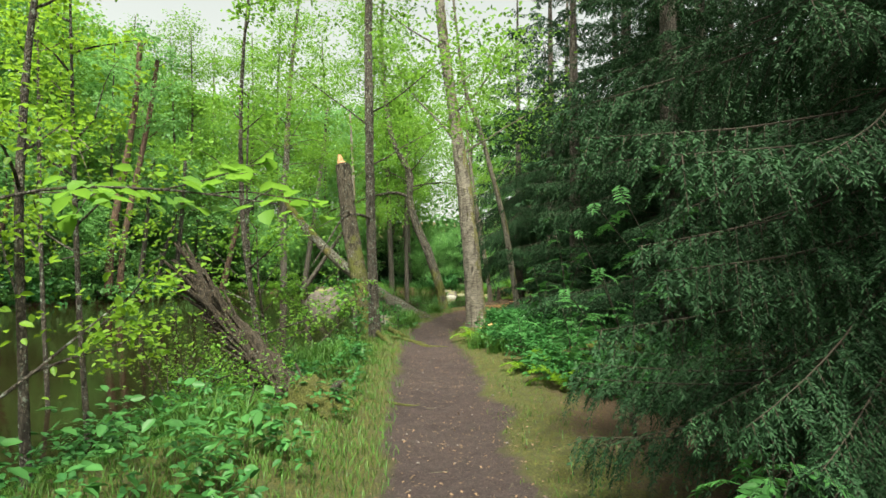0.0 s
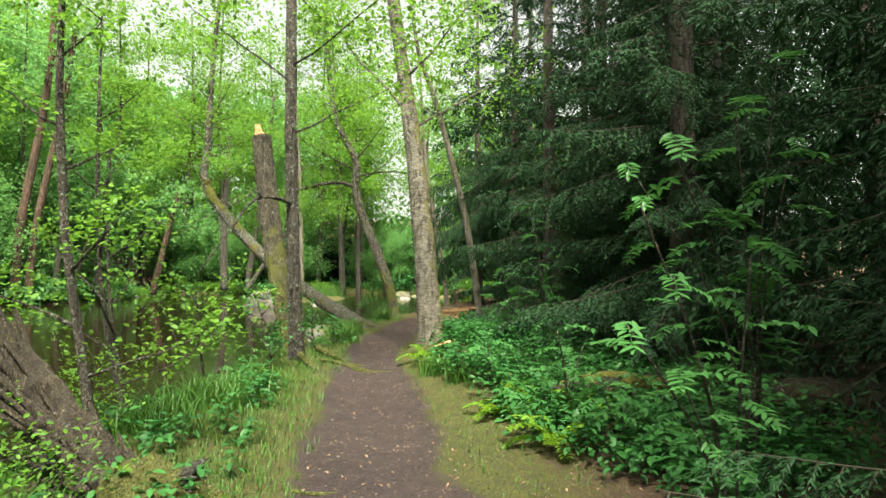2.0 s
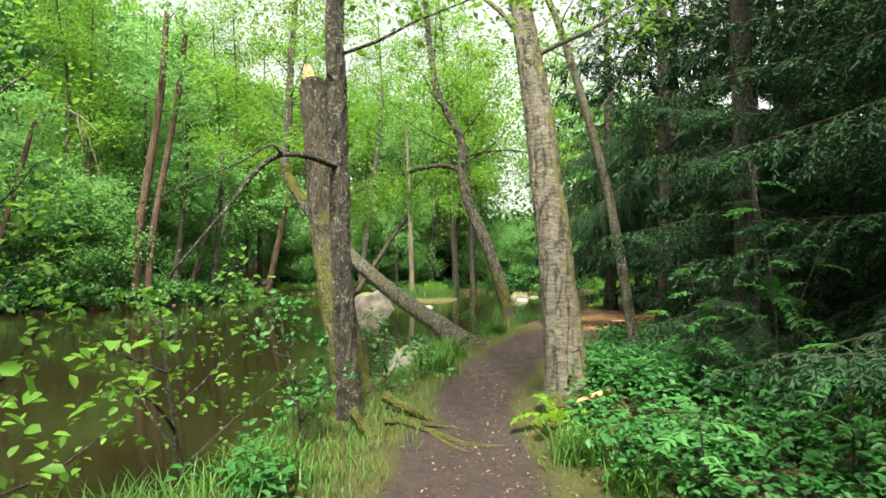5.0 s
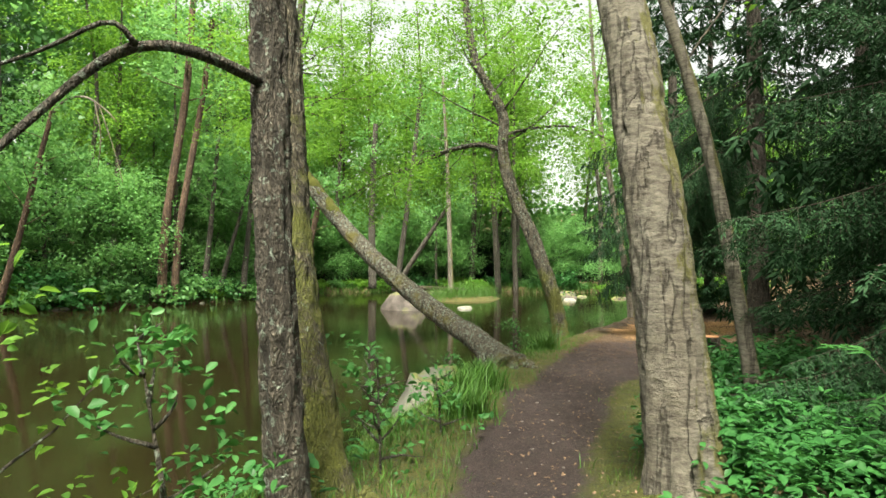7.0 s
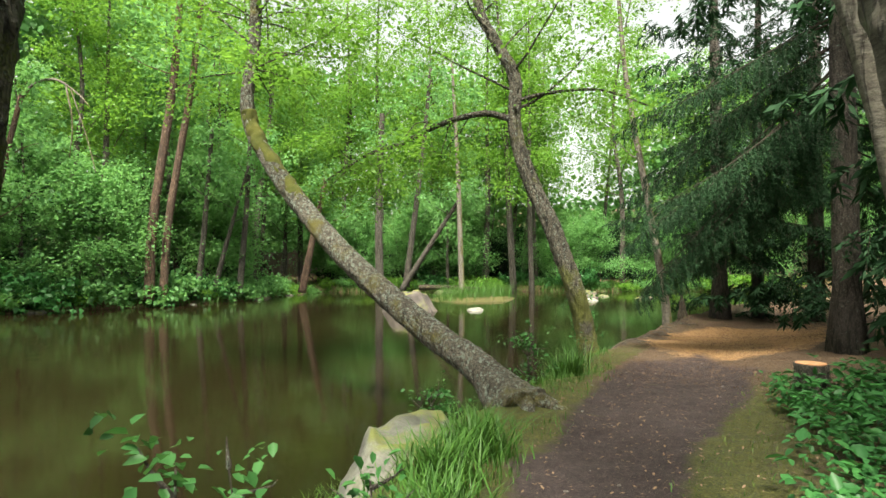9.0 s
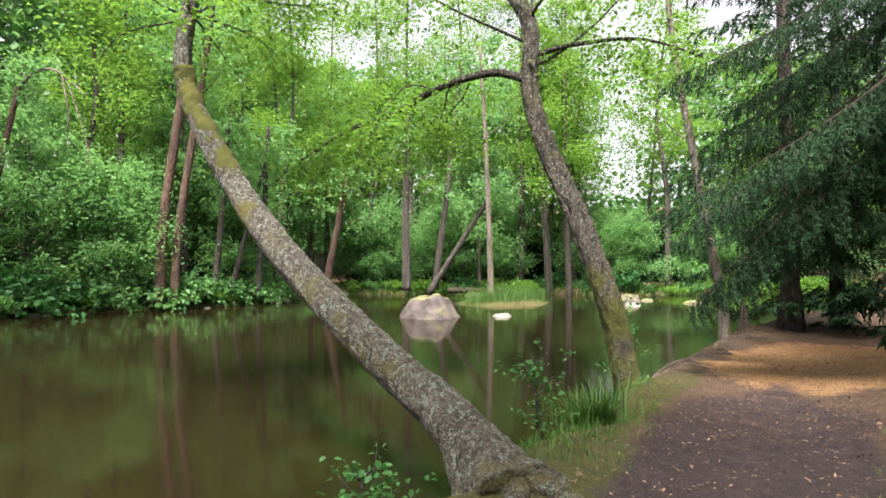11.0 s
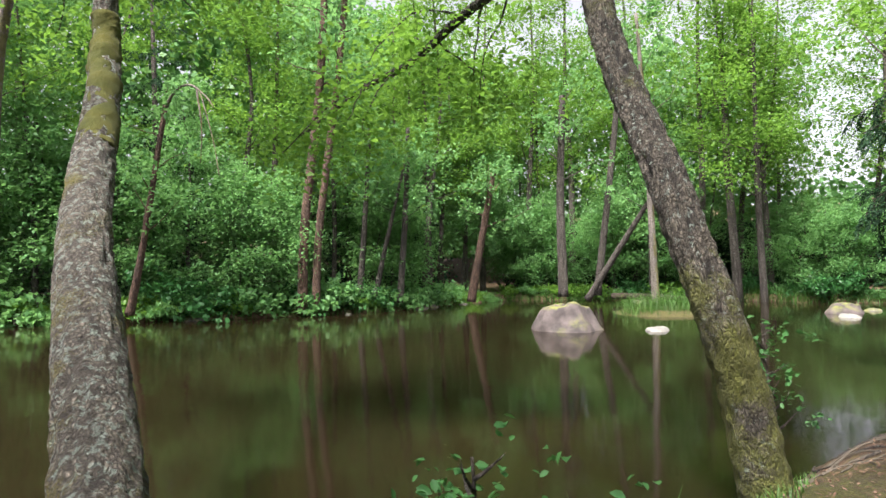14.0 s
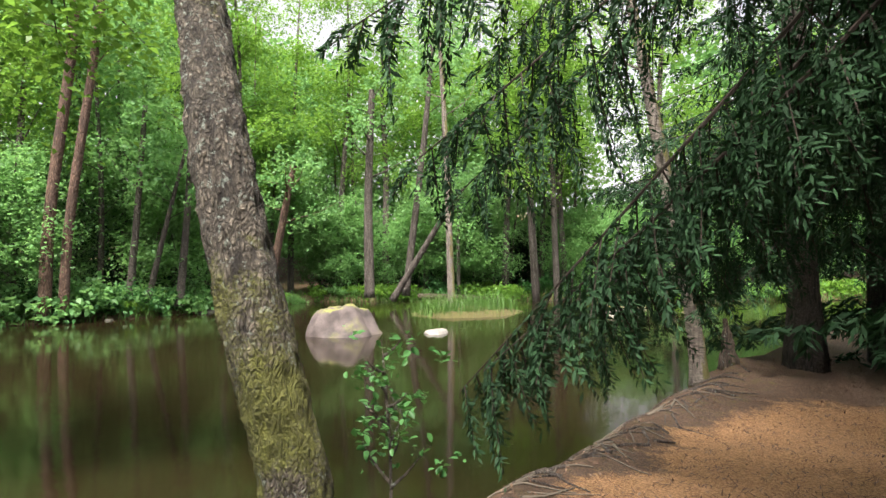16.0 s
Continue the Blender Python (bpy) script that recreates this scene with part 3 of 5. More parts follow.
def moss_sleeve(ob, points, radii, depth, seed, side=0.0):
    """Cushions of moss that swell out of the bark in patches, thicker on one side."""
    v, f = tube(points, radii, 40)
    c = np.repeat(np.asarray(points), 40, axis=0)
    out = []
    for p, q in zip(v, c):
        n = (p - q) / (np.linalg.norm(p - q) + 1e-9)
        k = noise.noise(Vector(p * 3.2) + Vector((seed, 0, 0))) + 0.5 * noise.noise(Vector(p * 9.0) + Vector((0, seed, 0))) + side * (n[2] + 0.7 * n[0]) + 0.3 * noise.noise(Vector(p * 22)) + 0.2 * noise.noise(Vector(p * 55))
        out.append(p + n * max(-0.03, min(1.0, k) * depth))
    part("moss", (np.array(out), f), M_MOSS, ob, "olive green moss cushions", True)


def snag():
    b = (-1.45, 10.85, 0.35)
    ob = thing("dead_tree", *b, "mossy dead trunk, broken off with a raw orange top", "tree trunk")
    t = spline(shift([(-1.22, 10.9, 0.15), (-1.42, 11.05, 0.8), (-1.6, 11.2, 1.45), (-1.74, 11.4, 2.0), (-1.85, 11.55, 2.5), (-1.93, 11.68, 3.0), (-2.04, 11.78, 3.75)], b), 210)
    part("trunk", tube(t, [0.18, 0.155, 0.15, 0.145, 0.135], 44, 0.016, flare=0.12, seed=3.0), M_BARK_SNAG, ob, smooth=True)
    top = np.array(t[-1])
    vs, fs = [], []
    for i in range(16):
        k = i / 16 * 2 * math.pi
        vs.append(top + (0.115 * math.cos(k), 0.115 * math.sin(k), -0.06))
    for i in range(16):
        k = i / 16 * 2 * math.pi
        tall = 0.08 + 0.17 * max(0.0, math.cos(k - 2.4)) + 0.06 * rng.random()
        vs.append(top + (0.07 * math.cos(k) - 0.03, 0.07 * math.sin(k), tall - 0.05))
    vs.append(top + (-0.02, 0, 0.02))
    for i in range(16):
        j = (i + 1) % 16
        fs += [(i, j, 16 + j, 16 + i), (16 + i, 16 + j, 32)]
    part("broken_top", (np.array(vs), fs), M_WOOD, ob, "splintered raw orange wood")


def big_birch():
    b = (0.65, 11.25, 0.55)
    ob = broadleaf("birch_tree", "big leaning tree with pale furrowed bark on a mossy mound", b,
                   shift([(0.67, 11.2, 0.35), (0.62, 11.25, 1.0), (0.58, 11.32, 1.5), (0.55, 11.42, 2.0), (0.5, 11.55, 2.5), (0.45, 11.7, 3.1), (0.34, 12.1, 4.1), (0.22, 12.5, 5.1), (-0.05, 12.8, 7.4), (-0.2, 13.2, 11), (-0.1, 13.4, 15)], b),
                   [0.195, 0.165, 0.155, 0.145, 0.12, 0.09, 0.04], M_BARK_BIG, M_LEAF_ALDER, 9, 700, 0.085, 2.6, 0.8, 0.55, 56, 0.013, 0.12, 420, 200)
    return ob


def leaning_alder():
    b = (-0.85, 16.1, 0.35)
    ob = broadleaf("leaning_alder", "alder leaning far out over the river, mossy and lichened", b,
                   shift([(-0.7, 16.0, 0.25), (-1.02, 16.3, 0.52), (-1.3, 16.45, 0.72), (-1.66, 16.64, 0.9), (-2.41, 16.94, 1.4), (-3.18, 17.26, 2.0), (-4.06, 17.73, 2.8), (-4.52, 17.98, 3.3), (-4.9, 18.17, 3.8),
                          (-5.01, 18.22, 4.3), (-4.95, 18.3, 5.1), (-4.95, 18.4, 6.3), (-4.9, 18.6, 8.2), (-4.7, 18.8, 11)], b),
                   [0.27, 0.17, 0.155, 0.145, 0.135, 0.125, 0.115, 0.1, 0.09, 0.08, 0.06, 0.03], M_BARK_LEAN, M_LEAF_ALDER, 10, 600, 0.085, 2.2, 0.7, 0.74, 40, 0.011, 0.1, 380, 160)
    for w, l in (((0.7, 0.35, -0.1), 0.55), ((0.3, -0.8, -0.15), 0.5), ((-0.5, -0.6, -0.2), 0.45), ((0.9, -0.2, -0.12), 0.6)):
        d = np.array(w)
        p = spline([(0.15, -0.05, 0.1), tuple(np.array((0.15, -0.05, 0.04)) + d * l * 0.6), tuple(np.array((0.15, -0.05, -0.1)) + d * l * 1.3)], 14)
        part("root", tube(p, [0.12, 0.07, 0.03], 12, 0.012), M_BARK_LEAN, ob, "", True)
    base = np.array(b)
    up = spline([np.array(q) - base for q in ((-3.8, 17.58, 2.55), (-4.06, 17.73, 2.8), (-4.52, 17.98, 3.3), (-4.88, 18.16, 3.78), (-4.98, 18.2, 4.05))], 80)
    moss_sleeve(ob, up, [0.125, 0.118, 0.112, 0.105], 0.035, 5.0, 0.45)
    hanging_foliage(ob, (-4.1, 2.2, 4.4), 6, 1.6, 330)
    hanging_foliage(ob, (-4.1, 2.25, 5.2), 5, 1.8, 330)


def hanging_foliage(ob, start, count, length, per):
    """Thin drooping limbs with leaves, low on a crown."""
    for i in range(count):
        an = i * 2.4 + 0.6
        w = limb_points(start, (math.cos(an), math.sin(an), 0.2), length * (0.7 + 0.6 * rng.random()), -0.6, 0.35, 9)
        part("limb", tube(w, [0.016, 0.004], 5), M_BARK_DARK, ob, "", True)
        link("foliage", quick("foliage", *leaves(spray(w, per, 0.4, 0.3), 0.075), M_LEAF_ALDER), ob)


def river_alder():
    b = (0.05, 19.95, 0.1)
    ob = broadleaf("river_alder", "crooked mossy alder leaning over the river bank", b,
                   shift([(0.12, 19.95, -0.1), (0.02, 19.95, 0.4), (-0.05, 19.95, 0.8), (-0.17, 19.9, 1.3), (-0.34, 19.94, 1.8), (-0.55, 20.04, 2.4), (-0.82, 20.27, 3.0), (-1.04, 20.38, 3.6), (-1.17, 20.42, 4.19), (-1.17, 20.5, 5.05), (-1.5, 20.6, 5.72), (-1.89, 20.8, 6.7), (-2.25, 21.4, 9.4), (-2.3, 21.8, 12)], b),
                   [0.17, 0.145, 0.14, 0.135, 0.125, 0.12, 0.1, 0.085, 0.07, 0.03], M_BARK_L2, M_LEAF_ALDER, 10, 600, 0.085, 2.4, 0.75, 0.62, 40, 0.017, 0.08, 400, 160)
    p = spline(shift([(-1.2, 20.4, 4.25), (-1.6, 20.4, 4.4), (-2.1, 20.4, 4.36), (-2.64, 20.5, 4.24), (-3.3, 20.6, 3.99), (-3.9, 20.5, 3.8), (-4.6, 20.2, 3.3)], b), 22)
    part("bough", tube(p, [0.06, 0.05, 0.04, 0.012], 9, 0.006), M_BARK_DARK, ob, "dark bough reaching over the water", True)
    cs = [spray(p, 1700, 0.6, 0.6, 0.35)]
    for i in range(7):
        s = 6 + 2 * i
        w = limb_points(p[s], (-0.5, rng.normal() * 0.8, -0.3 - 0.3 * rng.random()), 1.3, -0.5, 0.45, 8)
        part("twig", tube(w, [0.014, 0.004], 5), M_BARK_DARK, ob, "", True)
        cs.append(spray(w, 300, 0.35, 0.25))
    v, f = leaves(np.concatenate(cs), 0.075)
    link("foliage", quick("foliage", v, f, M_LEAF_ALDER), ob)
    q = spline(shift([(-1.15, 20.45, 4.6), (-0.6, 20.6, 4.75), (0.3, 20.8, 4.8), (1.1, 20.9, 4.5)], b), 14)
    part("bough", tube(q, [0.04, 0.012], 7, 0.004), M_BARK_DARK, ob, "", True)
    link("foliage", quick("foliage", *leaves(spray(q, 900, 0.5, 0.5), 0.08), M_LEAF_ALDER), ob)


def thin_tree():
    b = (1.8, 13.9, 0.4)
    broadleaf("alder_tree", "thin grey tree at the edge of the dark wood", b,
              shift([(1.82, 13.9, 0.3), (1.7, 13.9, 1.22), (1.48, 14.0, 2.74), (1.16, 14.0, 4.04), (0.85, 14.2, 5.26), (0.5, 14.3, 6.4), (0.2, 14.4, 9)], b),
              [0.075, 0.065, 0.055, 0.045, 0.02], M_BARK_BIG, M_LEAF_ALDER, 7, 60, 0.09, 1.6, 0.5, 0.45, 12, 0.006, 0.04, 60, 40)


def sapling(base, points, r, limbs, per, size, length, mat=M_LEAF_BRIGHT, label="slender young alder on the river bank"):
    return broadleaf("sapling", label, base, shift(points, base), [r, r * 0.8, r * 0.3], M_BARK_DARK, mat, limbs, per, size, length, 0.28, 0.25, 8, 0.003, 0.0, 40, 30, "saplings on the bank", 0.45, "young tree")


dark_alder()
snag()
big_birch()
leaning_alder()
river_alder()
thin_tree()
for pts, r, n, per in (
        ([(-2.8, 4.0, 0.0), (-2.86, 4.0, 0.9), (-2.92, 4.0, 2.15), (-2.86, 4.0, 3.4), (-2.7, 4.1, 5)], 0.035, 9, 60),
        ([(-2.1, 7.0, 0.0), (-2.2, 7.0, 0.75), (-2.4, 7.0, 2.1), (-2.45, 7.0, 3.8), (-2.4, 7.2, 5.6)], 0.04, 10, 75),
        ([(-2.3, 8.0, 0.0), (-2.42, 8.0, 0.7), (-2.52, 8.0, 1.4), (-2.6, 8.1, 2.2)], 0.022, 7, 40),
        ([(-2.5, 8.4, 0.0), (-2.7, 8.3, 1.2), (-2.8, 8.3, 2.6), (-2.8, 8.3, 4.2)], 0.028, 8, 50),
        ([(-2.05, 9.4, 0.05), (-2.1, 9.3, 0.6), (-2.15, 9.2, 1.4)], 0.016, 7, 45),
        ([(-2.6, 2.6, 0.0), (-2.2, 2.7, 0.9), (-2.4, 2.6, 2.0), (-2.6, 2.5, 3.2)], 0.03, 7, 50)):
    sapling(pts[0], pts, r, n, int(per * (3.2 if pts[0][1] < 7.5 else 1.3)), 0.052, 1.0, M_LEAF_BRIGHT if pts[0][1] < 5 else M_LEAF_ALDER)
for x, y, h in ((-3.1, 5.2, 4.2), (-3.6, 3.4, 4.0), (-4.0, 1.8, 4.5), (-4.4, 6.6, 5.0)):
    sapling((x, y, -0.2), [(x, y, -0.2), (x - 0.15, y, h * 0.35), (x - 0.3, y + 0.1, h * 0.7), (x - 0.3, y, h)], 0.026, 11, 120, 0.056, 1.1)


# ---- the far bank ----
def far_kinds():
    out = []
    for i, (h, r, crown) in enumerate(((17, 0.17, 3.2), (14, 0.12, 2.6), (20, 0.2, 3.6), (11, 0.1, 2.6), (6, 0.05, 1.9))):
        b = (200 + 30 * i, -300, 0)
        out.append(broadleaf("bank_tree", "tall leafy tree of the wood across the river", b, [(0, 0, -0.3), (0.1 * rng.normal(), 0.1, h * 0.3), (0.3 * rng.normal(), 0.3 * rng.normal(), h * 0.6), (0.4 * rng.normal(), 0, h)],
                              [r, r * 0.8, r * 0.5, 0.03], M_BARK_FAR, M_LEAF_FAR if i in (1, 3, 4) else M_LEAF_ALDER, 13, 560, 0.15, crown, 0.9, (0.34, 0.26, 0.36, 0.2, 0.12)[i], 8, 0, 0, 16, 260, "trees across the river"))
    return out


def bush_kind(i, leaf, n=1500, r=1.0, size=0.13):
    ob = thing("bush", 200 + 12 * i, -330, 0, "low green bush at the water's edge", "bush", "bushes on the far bank")
    cs = []
    for k in range(5):
        an = k * 1.26 + rng.random()
        p = limb_points((0, 0, 0), (math.cos(an), math.sin(an), 0.9), r * (0.8 + 0.5 * rng.random()), -0.5, 0.3)
        part("stem", tube(p, [0.015, 0.004], 4), M_BARK_FAR, ob)
        cs.append(spray(p, n // 5, r * 0.33, 0.1))
    link("foliage", quick("foliage", *leaves(np.concatenate(cs), size, 0.3), leaf), ob)
    return ob


def spruce_copies():
    """Spruces of the wood's depth: a trunk, a skirt of branches as one mesh."""
    out = []
    for i, (h, r, low) in enumerate(((15, 2.4, 1.2), (18, 2.7, 1.8), (12, 2.2, 0.3))):
        ob = thing("spruce_tree", 300 + 12 * i, -360, 0, "dark spruce in the depth of the wood", "tree", "spruces of the wood")
        part("trunk", tube([(0, 0, -0.3), (0.05, 0, h * 0.5), (0, 0, h)], [0.16, 0.1, 0.02], 8), M_BARK_SPRUCE, ob, smooth=True)
        vs, ws, z, n = [], [], low, 0
        while z < h - 0.4:
            s = (z - low) / (h - low)
            for k in range(5):
                an, ln = n * 0.9 + k * 1.257 + 0.3 * rng.normal(), r * (1 - s) ** 0.75 * (0.8 + 0.4 * rng.random())
                nd = FAR_BRANCHES[int(rng.integers(0, 3))][1]
                co = np.empty(len(nd.vertices) * 3, np.float32)
                nd.vertices.foreach_get("co", co)
                m = np.array(pose(0, 0, z, 0, 10 - 26 * s, math.degrees(an)) @ Matrix.Scale(ln / 2, 4))
                vs.append(co.reshape(-1, 3) @ m[:3, :3].T + m[:3, 3])
            n += 1
            z += 0.75 * (1 + 0.8 * s)
        v = np.concatenate(vs)
        tagged(link("foliage", quick("foliage", v, np.arange(len(v)).reshape(-1, 4), M_NEEDLE), ob), kind="stuff")
        out.append(ob)
    return out


def drop_kinds(kinds):
    for ob in kinds:
        for o in (ob, *ob.children_recursive):
            bpy.data.objects.remove(o)


def put_copy(ob, x, y, low=1.0, high=1.3, tilt=2.0, sink=0.05):
    return copy_thing(ob, pose(x, y, land(x, y) - sink, tilt * rng.normal(), tilt * rng.normal(), 360 * rng.random()) @ Matrix.Scale(low + (high - low) * rng.random(), 4))


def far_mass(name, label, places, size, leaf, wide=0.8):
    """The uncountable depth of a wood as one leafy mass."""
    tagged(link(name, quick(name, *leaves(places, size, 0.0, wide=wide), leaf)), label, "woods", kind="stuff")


def far_wood():
    kinds, bushes = far_kinds(), [bush_kind(0, M_LEAF_FAR), bush_kind(1, M_LEAF_LOW), bush_kind(2, M_LEAF_ALDER)]
    dark = spruce_copies()
    spots = []
    for y in np.arange(10, 50, 1.9):
        for row, (back, p) in enumerate(((1.6, 0.8), (4.5, 0.85), (9, 0.7))):
            if rng.random() < p :
                spots.append((float(far_edge(y)) - back + rng.normal() * 0.7, y + rng.normal() * 0.7, row))
    for x in np.arange(-20, 26, 2.1):
        for row, (back, p) in enumerate(((2.0, 0.75), (6.5, 0.85))):
            if rng.random() < p and not -2.6 < x < 2.8:
                spots.append((x + rng.normal() * 0.8, float(north_edge(x)) + back + rng.normal(), row))
    for x, y, row in spots:
        if row >= 1 and rng.random() < 0.14:
            put_copy(dark[int(rng.integers(0, 3))], x, y)
        else:
            put_copy(kinds[int(rng.integers(0, 5 if row < 2 else 4))], x, y, 0.85, 1.2, 3)
    for y in np.arange(14, 49, 1.25):
        for back in (0.3, 1.2):
            x = float(far_edge(y)) - back - 0.8 * rng.random()
            if rng.random() < (0.72 if y < 36 else 0.45):
                put_copy(bushes[int(rng.integers(0, 3))], x, y, 0.6, 1.5)
        if rng.random() < 0.35:
            put_copy(kinds[4], float(far_edge(y)) - 1.6 - 3.5 * rng.random(), y, 0.6, 1.15, 3)
    for x in np.arange(-18, 16, 1.5):
        y = float(north_edge(x)) + 0.3 + 1.5 * rng.random()
        put_copy(bushes[int(rng.integers(0, 3))], x, y, 0.7, 1.6)
        if rng.random() < 0.6:
            put_copy(kinds[4], x, y + 2 * rng.random(), 0.6, 1.1, 3)
    for y in np.arange(17, 41, 2.1):
        put_copy(bushes[int(rng.integers(0, 3)) if rng.random() < 0.5 else 0], float(far_edge(y)) - 0.5 - 0.6 * rng.random(), y + rng.normal() * 0.6, 1.5, 2.1)
    for y in np.arange(18, 34, 1.9):
        put_copy(kinds[4], float(far_edge(y)) - 0.9 - 1.2 * rng.random(), y + 0.4 * rng.normal(), 0.75, 1.35, 4)
    n = 85000
    y = rng.uniform(0, 75, n)
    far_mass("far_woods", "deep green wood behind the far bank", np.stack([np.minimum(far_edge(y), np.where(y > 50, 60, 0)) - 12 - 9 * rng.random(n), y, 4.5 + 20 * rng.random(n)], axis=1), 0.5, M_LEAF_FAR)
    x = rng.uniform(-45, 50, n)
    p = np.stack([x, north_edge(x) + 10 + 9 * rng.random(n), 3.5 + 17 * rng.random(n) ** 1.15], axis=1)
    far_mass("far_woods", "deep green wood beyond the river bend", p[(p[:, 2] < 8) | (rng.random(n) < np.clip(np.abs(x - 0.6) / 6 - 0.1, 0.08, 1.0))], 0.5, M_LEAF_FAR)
    # Dark needles massed low, standing in for the shade between the far trunks.
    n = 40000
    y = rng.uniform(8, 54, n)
    far_mass("far_woods", "dark spruce undergrowth, massed to give the shade behind the far bank", np.stack([far_edge(y) - 6.5 - 12 * rng.random(n), y, 0.1 + 6.5 * rng.random(n) ** 1.2], axis=1), 0.36, M_NEEDLE, 0.5)
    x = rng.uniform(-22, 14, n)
    far_mass("far_woods", "dark spruce undergrowth, massed to give the shade beyond the river bend", np.stack([x, north_edge(x) + 6 + 9 * rng.random(n), 0.1 + 5.0 * rng.random(n) ** 1.2], axis=1), 0.36, M_NEEDLE, 0.5)
    for x, y, k in ((5.2, 15.6, 2), (5.3, 14.0, 2), (5.2, 17.0, 1), (5.9, 12.4, 2), (5.6, 8.0, 2), (6.3, 15.4, 2), (6.2, 19.2, 2), (6.6, 22.4, 2), (5.4, 25.8, 2), (7.0, 10.0, 2), (7.2, 17.5, 2), (4.6, 27.5, 2)):
        put_copy(dark[k], x, y)
    for i in range(14):
        x, y = 4.0 + 12 * rng.random(), -10 + 52 * rng.random()
        if x - float(path_mid(y)) < 3.4 or float(near_edge(y)) > x - 1.5:
            continue
        put_copy(dark[int(rng.integers(0, 3))], x, y)
    n = 16000
    # Needle mass added to block sky and darken the gaps between the spruces.
    far_mass("deep_woods", "dark needles massed to darken the depth between the spruces", np.stack([rng.uniform(8.5, 13, 3 * n), rng.uniform(-6, 26, 3 * n), 11 * rng.random(3 * n)], axis=1), 0.2, M_NEEDLE, 0.35)
    far_mass("deep_woods", "dark depth of the spruce wood", np.stack([rng.uniform(17, 24, n), rng.uniform(-25, 45, n), 13 * rng.random(n)], axis=1), 0.5, M_NEEDLE)
    # Never in view: added behind the camera to close off light from there.
    far_mass("deep_woods", "unseen needle mass added behind the start of the path", np.stack([rng.uniform(-12, 20, n), rng.uniform(-26, -16, n), 13 * rng.random(n)], axis=1), 0.5, M_NEEDLE)
    for x, y, k in ((3.2, 55.5, 0), (-9.5, 53, 3), (-4.6, 53, 2), (-3.2, 52, 0), (-7.0, 55, 2), (-11.2, 55.5, 2), (-13.2, 57, 0), (-15.5, 55, 2), (-18, 53, 2), (-20.5, 51, 0)):
        put_copy(kinds[k], x, y, 1.15, 1.35)
    drop_kinds(kinds + bushes + dark)


def far_trunk(points, r0, r1, bark, label, leaf=M_LEAF_FAR, limbs=6, per=160, low=0.6):
    b = points[0]
    broadleaf("pine_tree" if bark is M_BARK_PINE else "bank_tree", label, b, shift(points, b), [r0, (r0 + r1) / 2, r1], bark, leaf, limbs, per, 0.2, 2.4, 0.8, low, 10, 0.01, 0.05, 30, 60)


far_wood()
for pts, r0, r1, bark, lab in (
        ([(-18.9, 33, 0.3), (-18.7, 33, 4.1), (-17.75, 33, 10.1), (-17.4, 33, 15)], 0.2, 0.12, M_BARK_PINE, "pine with orange-brown bark on the far bank"),
        ([(-18.5, 33.4, 0.3), (-18.2, 33.4, 4.1), (-17.1, 33.4, 10.1), (-16.6, 33.4, 14)], 0.16, 0.1, M_BARK_PINE, "second pine stem beside the first"),
        ([(-19.27, 37, 0.4), (-18.9, 37, 4), (-18.5, 37, 9)], 0.15, 0.08, M_BARK_FAR, "grey trunk in a cluster on the far bank"),
        ([(-18.5, 37.2, 0.4), (-17.6, 37.2, 3.5), (-16.5, 37.2, 7)], 0.12, 0.05, M_BARK_FAR, "slanting grey trunk in a cluster"),
        ([(-17.5, 38, 0.4), (-17.1, 38, 4.9), (-16.9, 38, 9)], 0.15, 0.08, M_BARK_FAR, "grey trunk in a cluster on the far bank"),
        ([(-15.9, 42, 0.3), (-15.2, 42, 3.5), (-14.4, 42, 7)], 0.2, 0.12, M_BARK_PINE, "leaning peeling trunk at the water's edge"),
        ([(-12.8, 47, 0.4), (-12.85, 47, 6), (-12.6, 47, 12)], 0.25, 0.15, M_BARK_FAR, "stout grey trunk behind the shore"),
        ([(-11.9, 50, 0.4), (-10.6, 50, 10), (-10, 50, 16)], 0.2, 0.1, M_BARK_FAR, "pale grey leaning trunk"),
        ([(-6.1, 41, 0.1), (-6.3, 41, 7.3), (-6.6, 41, 13)], 0.14, 0.06, M_BARK_BIG, "slim pale trunk on the grassy islet"),
        ([(-11, 46, 0.3), (-8.4, 46, 4.2), (-7.2, 46, 6)], 0.16, 0.08, M_BARK_FAR, "fallen trunk propped at a slant"),
        ([(-21.5, 22.5, 0.4), (-21, 22.5, 8), (-20, 22.5, 11), (-19.4, 22.5, 15)], 0.17, 0.1, M_BARK_BIG, "pale birch trunk on the far bank"),
        ([(-21.6, 27, 0.4), (-20.8, 27, 2.7), (-19.3, 27, 7.9)], 0.14, 0.07, M_BARK_PINE, "broken reddish trunk with a hooked top")):
    far_trunk(pts, r0 * 1.15, r1 * 1.15, bark, lab)

